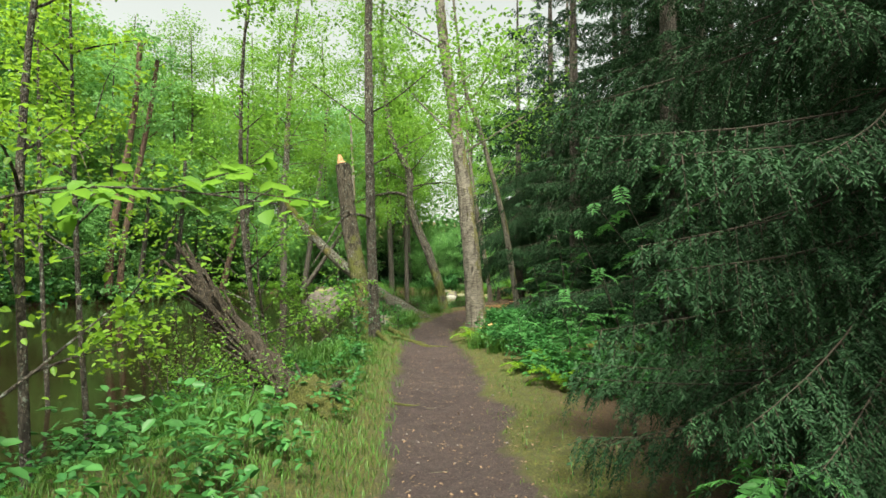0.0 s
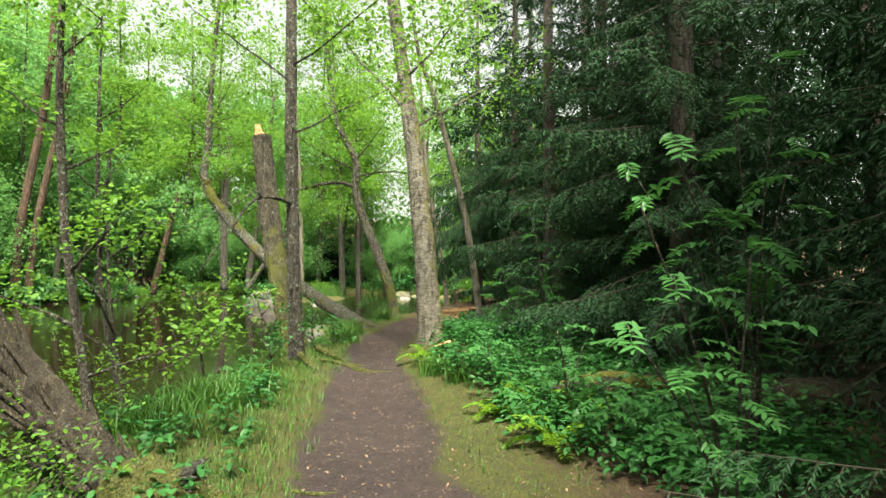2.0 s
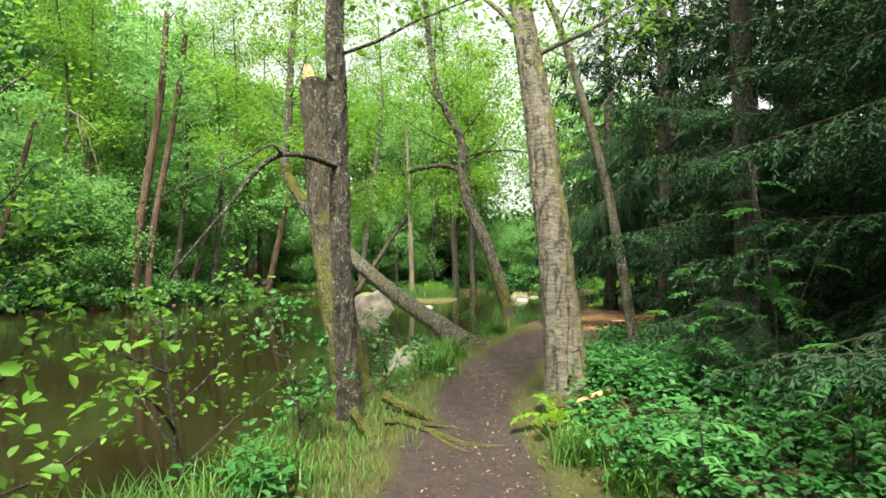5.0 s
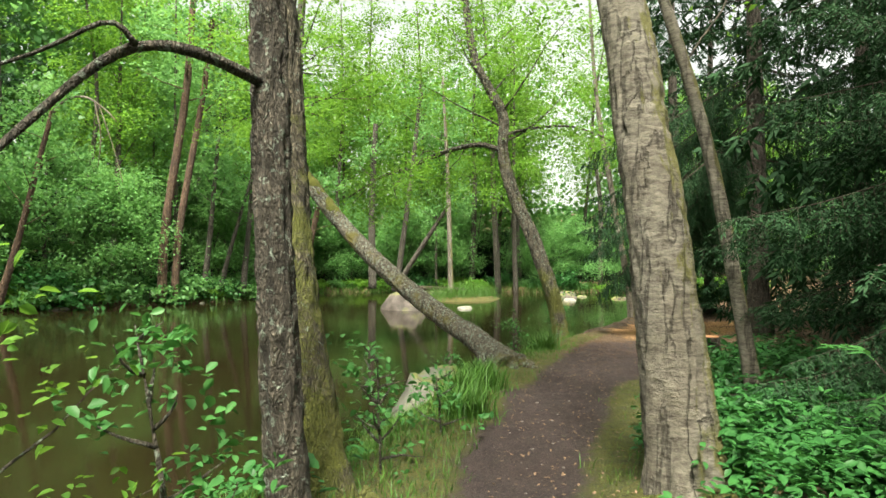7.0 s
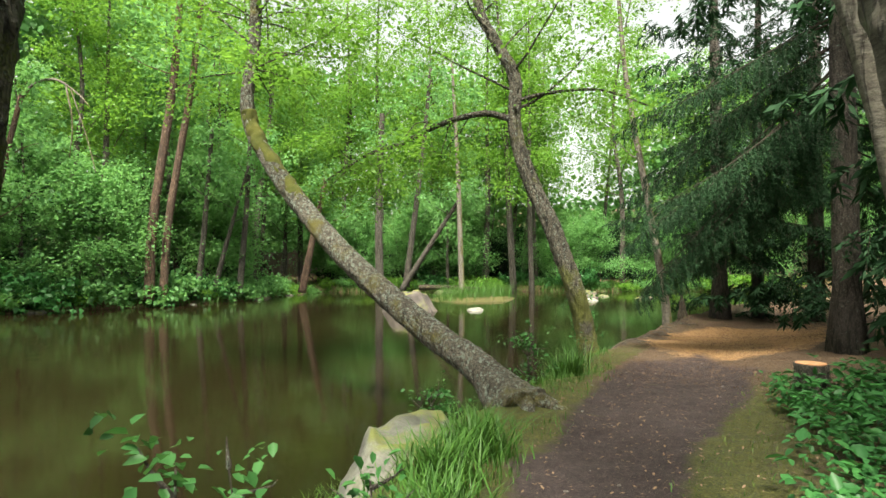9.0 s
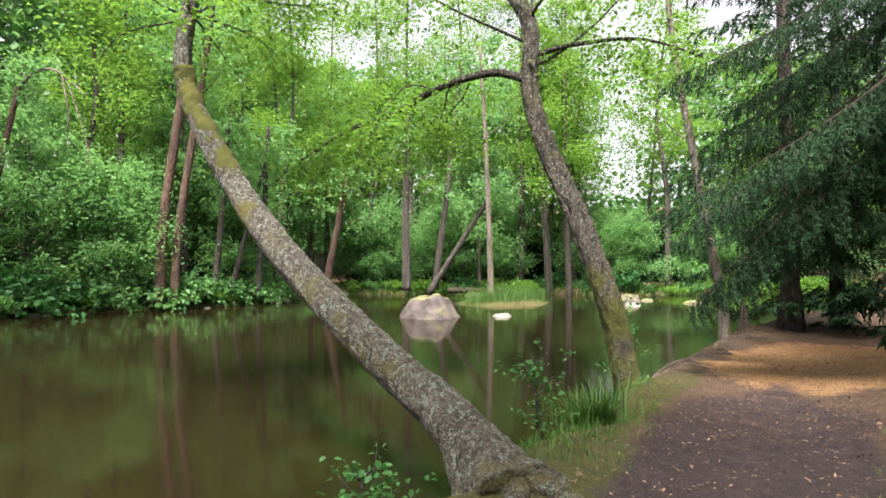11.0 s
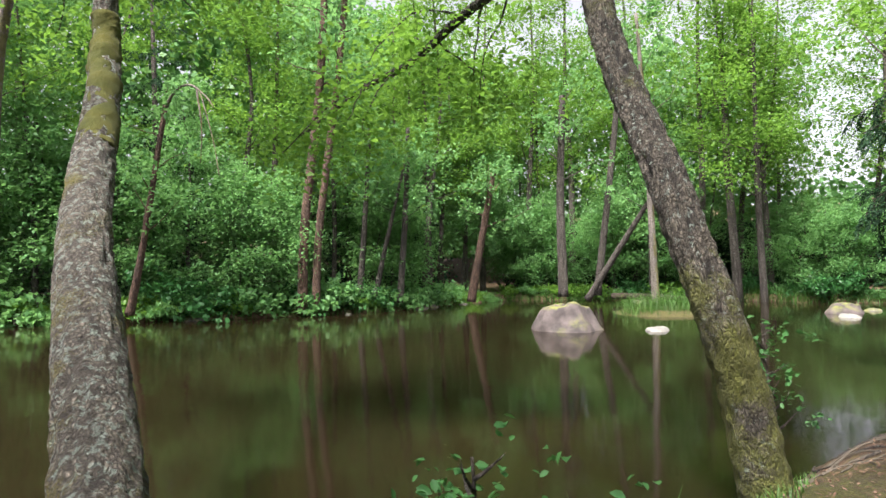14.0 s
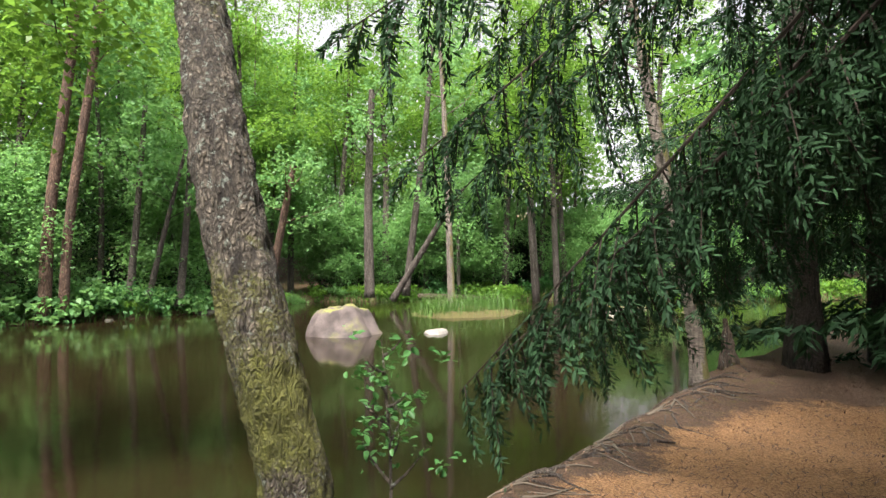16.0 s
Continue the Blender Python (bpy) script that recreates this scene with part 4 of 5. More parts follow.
# ---- the dark spruce wood beside the path ----
for x, y, h, r, tr, low, step in (
        (2.9, 3.3, 13, 2.15, 0.16, 0.5, 0.21), (3.6, 9.2, 15, 2.1, 0.17, 0.9, 0.3), (3.0, 13.2, 14, 1.9, 0.14, 0.6, 0.34), (4.6, 11.3, 16, 2.6, 0.18, 0.7, 0.36)):
    by_path = y < 4
    tree = spruce(x, y, h, r, tr, NEAR_BRANCHES if by_path else WOOD_BRANCHES, low, step, 6 if by_path else 5, skip=(lambda an, q: 1.35 < q < 2.95 and 1.2 < an % (2 * math.pi) < 3.05) if by_path else None, droop=6 if by_path else 0)
    dead_branches(tree, 40 if by_path else 10, 0.5, 2.8, 0.75)
    if by_path:
        for k, (up, an, ln, dip) in enumerate(((0.75, 156, 2.1, -6), (0.6, 150, 2.0, -5), (0.7, 165, 2.1, -6), (0.5, 172, 2.1, -3), (0.8, 146, 1.9, -6), (0.55, 138, 1.9, -4),
                                               (1.9, 195, 2.1, 5), (2.2, 205, 2.2, 3), (2.3, 188, 2.2, 0), (1.6, 200, 2.1, 0), (1.4, 190, 2.2, 2), (3.0, 165, 2.3, 8), (3.2, 155, 2.2, 6))):
            stem, nd, full = NEAR_BRANCHES[k % 5]
            bough = link("branch", stem, tree)
            bough.matrix_basis = pose(0, 0, up, 0, dip, an) @ Matrix.Scale(ln / full, 4)
            link("needles", nd, bough)
for x, y in ((4.3, 1.6), (4.9, 4.3), (4.5, 6.4), (4.8, 10.4)):
    spruce(x, y, 12, 2.2, 0.13, MID_BRANCHES, 0.6, 0.4, 5, "dark spruce in the shade of the wood")
spruce(2.6, 11.9, 2.4, 1.1, 0.035, WOOD_BRANCHES, 0.15, 0.2, 6, "young spruce with low green boughs behind the birch")
spruce(3.45, 26.5, 15, 2.7, 0.2, WOOD_BRANCHES, 2.0, 0.36, label="old spruce with a bare grey foot by the sandy clearing")
hanging = spruce(3.7, 19.9, 14, 3.5, 0.2, LONG_BRANCHES, 3.0, 0.42, 5, "spruce with long branches hanging over the clearing",
                 lambda an, h: (h < 4.5 and 1.9 < an % (2 * math.pi) < 5.5) or (h < 6.2 and 3.3 < an % (2 * math.pi) < 5.4), 8)
for k, (h, an, ln, dip) in enumerate(((3.5, 171, 3.2, 35), (4.2, 174, 4.0, 32), (3.0, 164, 2.8, 33), (3.4, 150, 3.1, 28), (5.0, 183, 3.6, 19), (4.5, 156, 3.4, 21),
                                      (4.9, 170, 3.3, 13), (4.3, 177, 4.6, 42), (3.9, 194, 3.7, 24), (4.0, 172, 4.3, 40), (3.7, 182, 4.0, 37), (3.4, 165, 3.6, 36), (4.6, 165, 3.9, 27), (4.1, 186, 3.9, 31))):
    stem, nd, full = LONG_BRANCHES[k % 4]
    bough = link("branch", stem, hanging)
    bough.matrix_basis = pose(0, 0, h, 0, dip, an) @ Matrix.Scale(ln / full, 4)
    link("needles", nd, bough)

# ---- stones in the river ----
def stone(name, x, y, z, sx, sy, sz, material, label, seed, category="boulder", rough=0.16, cuts=24):
    bm = bmesh.new()
    bmesh.ops.create_icosphere(bm, subdivisions=4, radius=1.0)
    for v in bm.verts:
        n = v.co.normalized()
        k = 1 + 0.12 * round(3 * noise.noise(n * 0.9 + Vector((seed, 7, 0)))) / 3 + rough * noise.noise(n * 1.3 + Vector((seed, 0, 0))) * 2 + rough * 0.5 * noise.noise(n * 3.1 + Vector((0, seed, 0)))
        c = n * k
        c.z = max(-0.45, min(c.z, 0.68 + 0.16 * noise.noise(n * 2 + Vector((seed, seed, 0)))))
        w = 1 + 0.42 * (0.3 - c.z)
        v.co = (c.x * sx * w, c.y * sy * w, c.z * sz)
    me = bpy.data.meshes.new(name)
    bm.to_mesh(me)
    bm.free()
    me.materials.append(material)
    me.polygons.foreach_set("use_smooth", [True] * len(me.polygons))
    ob = new(name, me)
    ob.location, ob.rotation_euler = (x, y, z), (0, 0, seed)
    return tagged(ob, label, category)


stone("river_boulder", -6.4, 32.2, -0.05, 0.98, 0.85, 1.18, M_ROCK_PINK, "large pinkish boulder with a mossy top in the river", 1.0)
stone("flat_rock", -4.0, 33.2, -0.08, 0.55, 0.35, 0.26, M_ROCK_PALE, "flat pale rock just above the water", 2.0)
stone("bank_boulder", -1.45, 14.65, 0.06, 0.45, 0.8, 0.6, M_ROCK_GREY, "grey lichened boulder at the foot of the bank", 3.2)
stone("river_boulder", 0.45, 43.6, -0.1, 0.75, 0.55, 0.7, M_ROCK_PINK, "brown boulder by the rapids", 4.0)
stone("flat_rock", 0.55, 41.2, -0.06, 0.6, 0.35, 0.24, M_ROCK_PALE, "flat white rock by the rapids", 5.0)


# ---- undergrowth ----
def blades(places, height, lean=0.45, width=0.011, turn=None):
    """Bent grass blades of three quads each."""
    p = np.asarray(places, float).reshape(-1, 3)
    n = len(p)
    an = rng.random(n) * 2 * math.pi if turn is None else turn
    h = height * (0.55 + 0.8 * rng.random(n))
    w = width * (0.7 + 0.6 * rng.random(n))
    d = np.stack([np.cos(an), np.sin(an), np.zeros(n)], axis=1)
    s = np.stack([-np.sin(an), np.cos(an), np.zeros(n)], axis=1)
    k = lean * (0.4 + rng.random(n))
    rows = []
    for u, f in ((0, 1.0), (0.4, 0.9), (0.75, 0.6), (1.0, 0.08)):
        c = p + d * (h * k * u ** 2)[:, None] + np.array([0, 0, 1.0]) * (h * (u - 0.25 * k * u ** 2))[:, None]
        rows.append((c - s * (w * f / 2)[:, None], c + s * (w * f / 2)[:, None]))
    v = np.stack([q for r in rows for q in r], axis=1).reshape(-1, 3)
    b = (np.arange(n) * 8)[:, None]
    f = np.concatenate([b + np.array([0, 1, 3, 2]), b + np.array([2, 3, 5, 4]), b + np.array([4, 5, 7, 6])])
    return v, f


def scatter(n, x0, x1, y0, y1, keep):
    """Places on the ground within a field for which keep(x, y) is likely enough."""
    out = []
    for _ in range(n):
        x, y = x0 + (x1 - x0) * rng.random(), y0 + (y1 - y0) * rng.random()
        if rng.random() < keep(x, y):
            out.append((x, y, land(x, y)))
    return np.array(out)


def verge_left(x, y):
    a = float(path_mid(y)) - float(half_width(y)) - x
    return 0.0 if a < -0.08 + 0.2 * wob(x, y, 2.3) or in_river(x, y) > 0.1 or math.hypot(x + 0.75, y - 15.9) < 0.55 or math.hypot((x + 1.4) / 0.45, (y - 14.6) / 0.8) < 1 else min(1.0, 0.25 + a * 1.2) * (0.5 + 0.9 * max(0.0, wob(x, y, 1.2, 5.0) + 0.3)) * (1.0 if y < 14.8 else 0.45)


def verge_right(x, y):
    a = x - float(path_mid(y)) - float(half_width(y))
    return 0.0 if a < -0.08 + 0.2 * wob(x, y, 2.1) else max(0.0, 0.75 - abs(a - 0.4) * 0.9) * (0.35 + 0.9 * max(0.0, wob(x, y, 1.5, 8.0) + 0.1)) * (1.0 if y < 12.5 else 0.4)


def stuff(name, data, material, label, category):
    tagged(link(name, quick(name, *data, material)), label, category, kind="stuff")


g = scatter(110000, -3.2, 0.3, 0.6, 21, verge_left)
stuff("verge_grass", blades(g, 0.085, 0.7, 0.006), M_GRASS, "fresh green grass between path and river", "grass")
g = scatter(9000, -2.6, 0.3, 0.6, 21, verge_left)
stuff("dry_grass", blades(g, 0.05, 0.7, 0.006), M_DRYGRASS, "pale yellowish grass on the verge", "grass")
g = scatter(52000, 0.1, 2.6, 0.6, 18, verge_right)
stuff("verge_grass", blades(g, 0.035, 0.9, 0.005), M_DRYGRASS, "short yellow-green grass beside the path", "grass")
g = scatter(9000, 0.1, 2.6, 0.6, 18, verge_right)
stuff("verge_grass", blades(g, 0.08, 0.7, 0.006), M_GRASS, "tufts of green grass beside the path", "grass")


g = np.array([(float(far_edge(y)) - 1.4 * rng.random() ** 1.5 + 0.25, y) for y in rng.uniform(-5, 50, 3500)])
g = np.array([(x, y, max(land(x, y), WATER - 0.05)) for x, y in g])
stuff("shore_grass", blades(g, 0.42, 0.8, 0.025), M_GRASS, "grass and sedge hanging over the far bank", "grass")
g = np.array([(x, float(north_edge(x)) + 1.4 * rng.random() ** 1.5 - 0.25) for x in rng.uniform(-18, 14, 4000)])
g = np.array([(x, y, max(land(x, y), WATER - 0.05)) for x, y in g])
stuff("shore_grass", blades(g, 0.45, 0.8, 0.03), M_GRASS, "sedge along the shore beyond the rapids", "grass")


def tuft(x, y, n, height, radius):
    p = np.array([(x + radius * rng.normal() * 0.5, y + radius * rng.normal() * 0.5) for _ in range(n)])
    p = np.array([(a, b, max(WATER - 0.05, land(a, b))) for a, b in p]) - np.array([x, y, 0])
    ob = link("grass_tuft", quick("grass_tuft", *blades(p, height, 0.7, 0.011), M_GRASS))
    ob.location = (x, y, 0)
    tagged(ob, "tall dense tuft of green grass on the bank", "grass", "tufts on the bank", "stuff")


for x, y, n, h, r in ((-1.75, 8.3, 600, 0.3, 0.45), (-1.5, 9.3, 400, 0.2, 0.35), (-1.95, 7.4, 400, 0.26, 0.35), (-0.98, 13.8, 420, 0.3, 0.25), (-0.85, 14.4, 420, 0.3, 0.22), (-0.85, 13.2, 300, 0.28, 0.25),
                      (-0.32, 17.75, 520, 0.42, 0.2), (0.85, 9.3, 160, 0.22, 0.14), (0.62, 9.9, 260, 0.26, 0.2), (-2.0, 5.0, 400, 0.3, 0.5),
                      (-5.2, 40.2, 500, 0.8, 1.2), (-6.4, 39.4, 500, 0.7, 1.0), (-4.3, 41.6, 400, 0.8, 1.0)):
    tuft(x, y, n, h, r)


def herbs(n, x0, x1, y0, y1, keep, low, high, size, material, name, label):
    """Low plants: each one a stem with whorls of leaves that spread and droop."""
    p = scatter(n // 11, x0, x1, y0, y1, keep)
    cs, ds = [], []
    for a, b, z in p:
        tall = low + (high - low) * (0.35 + 0.45 * (1 + wob(a, b, 1.7, 6.0)) * rng.random() ** 0.5)
        lean = 0.2 * rng.normal(size=2)
        for w in range(3):
            h = tall * (1.0, 0.72, 0.42)[w]
            for k in range((3, 5, 4)[w]):
                an = k * 6.28 / (3, 5, 4)[w] + w * 0.9 + 0.5 * rng.normal()
                d = np.array((math.cos(an), math.sin(an), (0.15, -0.2, -0.3)[w] + 0.2 * rng.normal()))
                reach = size * (0.6, 1.0, 1.1)[w] * (0.6 + 0.7 * rng.random())
                cs.append((a + lean[0] * h + d[0] * reach, b + lean[1] * h + d[1] * reach, z + h + d[2] * reach))
                ds.append(d)
    stuff(name, leaves(cs, size, 0.75, 0.45, 0.58, 0.14, np.array(ds), True), material, label, "plants")


def herb_bed(x, y):
    a = x - float(path_mid(y)) - float(half_width(y))
    edge = 0.42 + 0.25 * wob(x, y, 0.9, 1.0) + max(0.0, 6.9 - y) * 0.5
    return 0.0 if a < edge or a > 3.0 else min(1.0, (a - edge) * 4) * (0.45 + 0.8 * max(0.0, wob(x, y, 1.4, 2.5) + 0.35))


herbs(36000, 0.4, 3.4, 5.6, 13.5, herb_bed, 0.05, 0.4, 0.062, M_LEAF_LOW, "herb_carpet", "dense green carpet of low herbs by the path")
herbs(1500, 0.6, 2.8, 5.4, 8.6, herb_bed, 0.06, 0.26, 0.1, M_LEAF_LOW, "broad_herbs", "broad dark green leaves in the herb bed")
herbs(11000, 0.9, 3.4, 11.0, 17.5, herb_bed, 0.03, 0.38, 0.08, M_LEAF_LOW, "herb_carpet", "green bilberry and herbs under the trees")
herbs(7000, -3.3, -0.75, 1.4, 6.0, lambda x, y: 0.0 if in_river(x, y) > 0.15 or x > -0.85 - 0.1 * wob(x, y, 1.0) else 0.15 + 0.65 * max(0.0, wob(x, y, 1.1, 4.4) + 0.4), 0.03, 0.42, 0.06, M_LEAF_LOW, "bank_herbs", "leafy green herbs on the bank")
herbs(450, -3.0, -0.9, 1.6, 4.6, lambda x, y: 0.0 if in_river(x, y) > 0.1 else 0.8, 0.15, 0.6, 0.095, M_LEAF_ROWAN, "broad_herbs", "broad pale green leaves above the bank")
herbs(4200, -2.9, -0.9, 6.2, 12.5, lambda x, y: 0.0 if in_river(x, y) > 0.1 or float(path_mid(y)) - x < 0.95 else max(0.0, wob(x, y, 1.0, 7.7) + 0.3), 0.03, 0.32, 0.075, M_LEAF_LOW, "bank_herbs", "green herbs at the water's edge")


def frond(length, pairs, leaf, rise=0.5):
    """One pinnate leaf along +x: a rib with pairs of narrow leaflets. Returns the rib's points and the leaflets."""
    x = np.linspace(0, 1, 8)
    rib = np.stack([x * length, 0 * x, rise * length * (x - 1.1 * x ** 2)], axis=1)
    cs, ds = [], []
    for i in range(pairs):
        s = 0.22 + 0.76 * i / (pairs - 1)
        o = np.array([np.interp(s, x, rib[:, k]) for k in range(3)])
        ln = leaf * (1.0 - 0.55 * abs(s - 0.5))
        for side in (-1, 1):
            d = np.array([0.45, side * 0.95, -0.12])
            d /= np.linalg.norm(d)
            cs.append(o + d * ln * 0.5)
            ds.append(d)
    cs.append(rib[-1])
    ds.append(np.array([1, 0, -0.3]))
    n = len(cs)
    v, f = leaves(cs, leaf, 0.92, 0.1, 0.36, 0.06, np.array(ds), True)
    return rib, (v, f)


def single(lv):
    """The leaflets of one frond as meshes of their own."""
    v, f = lv
    n = len(v) // 6
    return [quick("leaflet", v[i * 6:i * 6 + 6], f[[i, n + i]] - i * 6, M_LEAF_ROWAN) for i in range(n)]


FRONDS = []
for _ in range(4):
    rib, lv = frond(0.24, 7, 0.075)
    FRONDS.append((mesh_of("rib", *tube(rib, [0.0025, 0.001], 4), M_LEAF_ROWAN), quick("leaf_blade", *lv, M_LEAF_ROWAN), single(lv)))
FERNS = []
for _ in range(3):
    rib, lv = frond(0.42, 16, 0.085, 0.9)
    FERNS.append((mesh_of("rib", *tube(rib, [0.003, 0.001], 4), M_LEAF_BRIGHT), quick("leaf_blade", *lv, M_LEAF_BRIGHT), []))


def put_frond(ob, kinds, at, turn, tilt, size, label="", split=False):
    rib, lv, singles = kinds[int(rng.integers(0, len(kinds)))]
    r = link("frond", rib, ob, label)
    r.matrix_basis = pose(*at, 0, tilt, turn) @ Matrix.Scale(size, 4)
    if split:
        for me in singles:
            link("leaflet", me, r)
    else:
        tagged(link("leaf_blade", lv, r), kind="stuff")


def rowan(base, stems, per, size=1.0, label="young rowan with pinnate green leaves", name="rowan_sapling", split=False):
    """A young rowan: thin stems, each with whorls of pinnate leaves towards its tip."""
    z = land(base[0], base[1])
    ob = thing(name, base[0], base[1], z, label, "young tree", "young rowans")
    for tip in stems:
        t = np.array(tip) - np.array([base[0], base[1], z])
        p = spline([(0, 0, -0.03), t * [0.3, 0.3, 0.55], t], 10)
        part("stem", tube(p, [0.011 * size, 0.004], 5), M_BARK_DARK, ob, "", True)
        for i in range(per):
            s = 0.4 + 0.6 * i / max(1, per - 1)
            k = min(9, int(s * 9))
            put_frond(ob, FRONDS, tuple(p[k]), i * 137.5 + 20 * rng.random(), 8 + 16 * rng.normal(), size * (0.8 + 0.5 * rng.random()), "", split)


rowan((1.55, 4.75), [(1.05, 4.5, 1.84), (0.88, 4.22, 1.4), (1.44, 4.42, 1.62), (1.15, 4.4, 1.2), (1.25, 4.65, 1.55)], 8, 0.7, split=True)
rowan((2.5, 6.1), [(2.05, 5.5, 2.5), (1.7, 5.6, 2.35), (2.3, 5.5, 2.75), (1.5, 5.7, 2.2), (2.6, 5.8, 2.4)], 8, 1.05, "tall young rowan under the spruces")
rowan((1.6, 7.3), [(1.45, 7.1, 1.1), (1.75, 7.35, 0.95), (1.6, 7.5, 0.8)], 6)
rowan((1.75, 6.6), [(1.6, 6.5, 0.75), (1.9, 6.6, 0.7)], 7, 1.1)
rowan((1.5, 2.7), [(1.45, 2.6, 0.72), (1.62, 2.75, 0.6), (1.35, 2.7, 0.55)], 7, 1.0, split=True)
rowan((1.9, 11.2), [(1.7, 11.0, 1.65), (2.0, 11.1, 1.4), (1.6, 11.3, 1.2)], 7)
rowan((2.2, 10.4), [(1.95, 10.3, 2.5), (2.1, 10.5, 2.1), (2.4, 10.2, 1.8)], 7)
rowan((1.2, 9.0), [(1.15, 8.95, 0.85)], 7)
rowan((2.0, 9.1), [(1.95, 9.0, 1.2), (2.15, 9.1, 0.9)], 7)


def fern(x, y, n, size, lift=0.0):
    z = land(x, y)
    ob = thing("fern", x, y, z + lift, "light green fern at the foot of the tree", "fern", "ferns by the path")
    for i in range(n):
        put_frond(ob, FERNS, (0, 0, 0), i * 360 / n + 15 * rng.normal(), -18 + 8 * rng.normal(), size * (0.8 + 0.4 * rng.random()))


for x, y, n, s in ((0.5, 10.62, 8, 0.75), (1.35, 6.9, 9, 0.9), (1.5, 7.9, 8, 0.9), (1.1, 8.0, 7, 0.7), (1.9, 7.6, 8, 1.0), (1.55, 8.6, 7, 0.9)):
    fern(x, y, n, s)

# saplings and sprigs along the water
for pts, r, n, per, size in (
        ([(-1.4, 9.85, 0.2), (-1.5, 9.9, 0.8), (-1.72, 10.0, 1.45)], 0.012, 9, 34, 0.055),
        ([(-1.15, 11.6, 0.2), (-1.17, 11.6, 0.6), (-1.2, 11.65, 1.15)], 0.008, 7, 16, 0.055),
        ([(-1.35, 12.3, 0.1), (-1.4, 12.3, 0.5), (-1.5, 12.35, 0.95)], 0.007, 7, 16, 0.06),
        ([(-0.95, 12.6, 0.2), (-0.97, 12.6, 0.5), (-1.0, 12.6, 0.8)], 0.006, 6, 10, 0.06),
        ([(-0.74, 17.7, -0.1), (-0.75, 17.7, 0.45), (-0.79, 17.72, 0.9)], 0.014, 9, 20, 0.055),
        ([(0.0, 20.9, 0.05), (0.0, 20.9, 0.6), (-0.05, 20.9, 1.25)], 0.009, 9, 24, 0.055),
        ([(-1.5, 15.7, 0.05), (-1.5, 15.7, 0.3), (-1.55, 15.7, 0.5)], 0.006, 6, 16, 0.05)):
    sapling(pts[0], pts, r, n, per, size, 0.3, M_LEAF_ROWAN, "small leafy sprig growing at the water's edge")


def bank_shrub(x, y, height, radius, stems, per):
    """A loose shrub: arching twigs set with small pale leaves."""
    z = max(land(x, y), WATER)
    ob = thing("shrub", x, y, z, "loose small-leaved green shrub on the river bank", "shrub", "shrubs on the bank")
    cs = []
    for i in range(stems):
        an = i * 2.4 + rng.random()
        p = limb_points((0.1 * rng.normal(), 0.1 * rng.normal(), -0.1), (radius * math.cos(an), radius * math.sin(an), height * 1.3), height * (0.75 + 0.5 * rng.random()), -0.9, 0.35, 9)
        part("stem", tube(p, [0.007, 0.0025], 5), M_BARK_DARK, ob, "", True)
        cs.append(spray(p, per, 0.15, 0.05, 0.25))
    tagged(link("foliage", quick("foliage", *leaves(np.concatenate(cs), 0.038, 0.6, fine=True), M_LEAF_ALDER), ob), kind="stuff")


for x, y, h, r, n, per in ((-2.45, 5.5, 1.2, 0.6, 11, 55), (-2.9, 6.1, 1.3, 0.6, 9, 50), (-2.3, 7.2, 1.2, 0.6, 10, 55), 
                           (-2.7, 8.0, 0.9, 0.6, 8, 60), (-1.95, 5.6, 0.8, 0.5, 8, 70)):
    bank_shrub(x, y, h, r, n, per)


def hazel_bough():
    """A low bough of broad leaves reaching over the verge."""
    b = (-2.35, 2.62, 1.75)
    ob = thing("hazel_branch", *b, "low hazel branch with broad light green leaves", "branch")
    p = spline([(0, 0, 0), (0.6, -0.1, 0.12), (1.2, -0.25, 0.1), (1.7, -0.35, 0.03)], 16)
    part("stem", tube(p, [0.009, 0.003], 6), M_BARK_DARK, ob, "", True)
    cs = [spray(p, 30, 0.12, 0.05, 0.3)]
    for i in (4, 7, 10, 12):
        q = limb_points(p[i], (0.6, rng.normal(), 0.15), 0.45, -0.2, 0.3, 6)
        part("twig", tube(q, [0.004, 0.002], 5), M_BARK_DARK, ob, "", True)
        cs.append(spray(q, 11, 0.09, 0.03, 0.3))
    v, f = leaves(np.concatenate(cs), 0.085, 0.75, wide=0.85, fine=True)
    n = len(v) // 6
    for i in range(n):
        link("leaf", quick("leaf", v[i * 6:i * 6 + 6], f[[i, n + i]] - i * 6, M_LEAF_ALDER), ob)


hazel_bough()


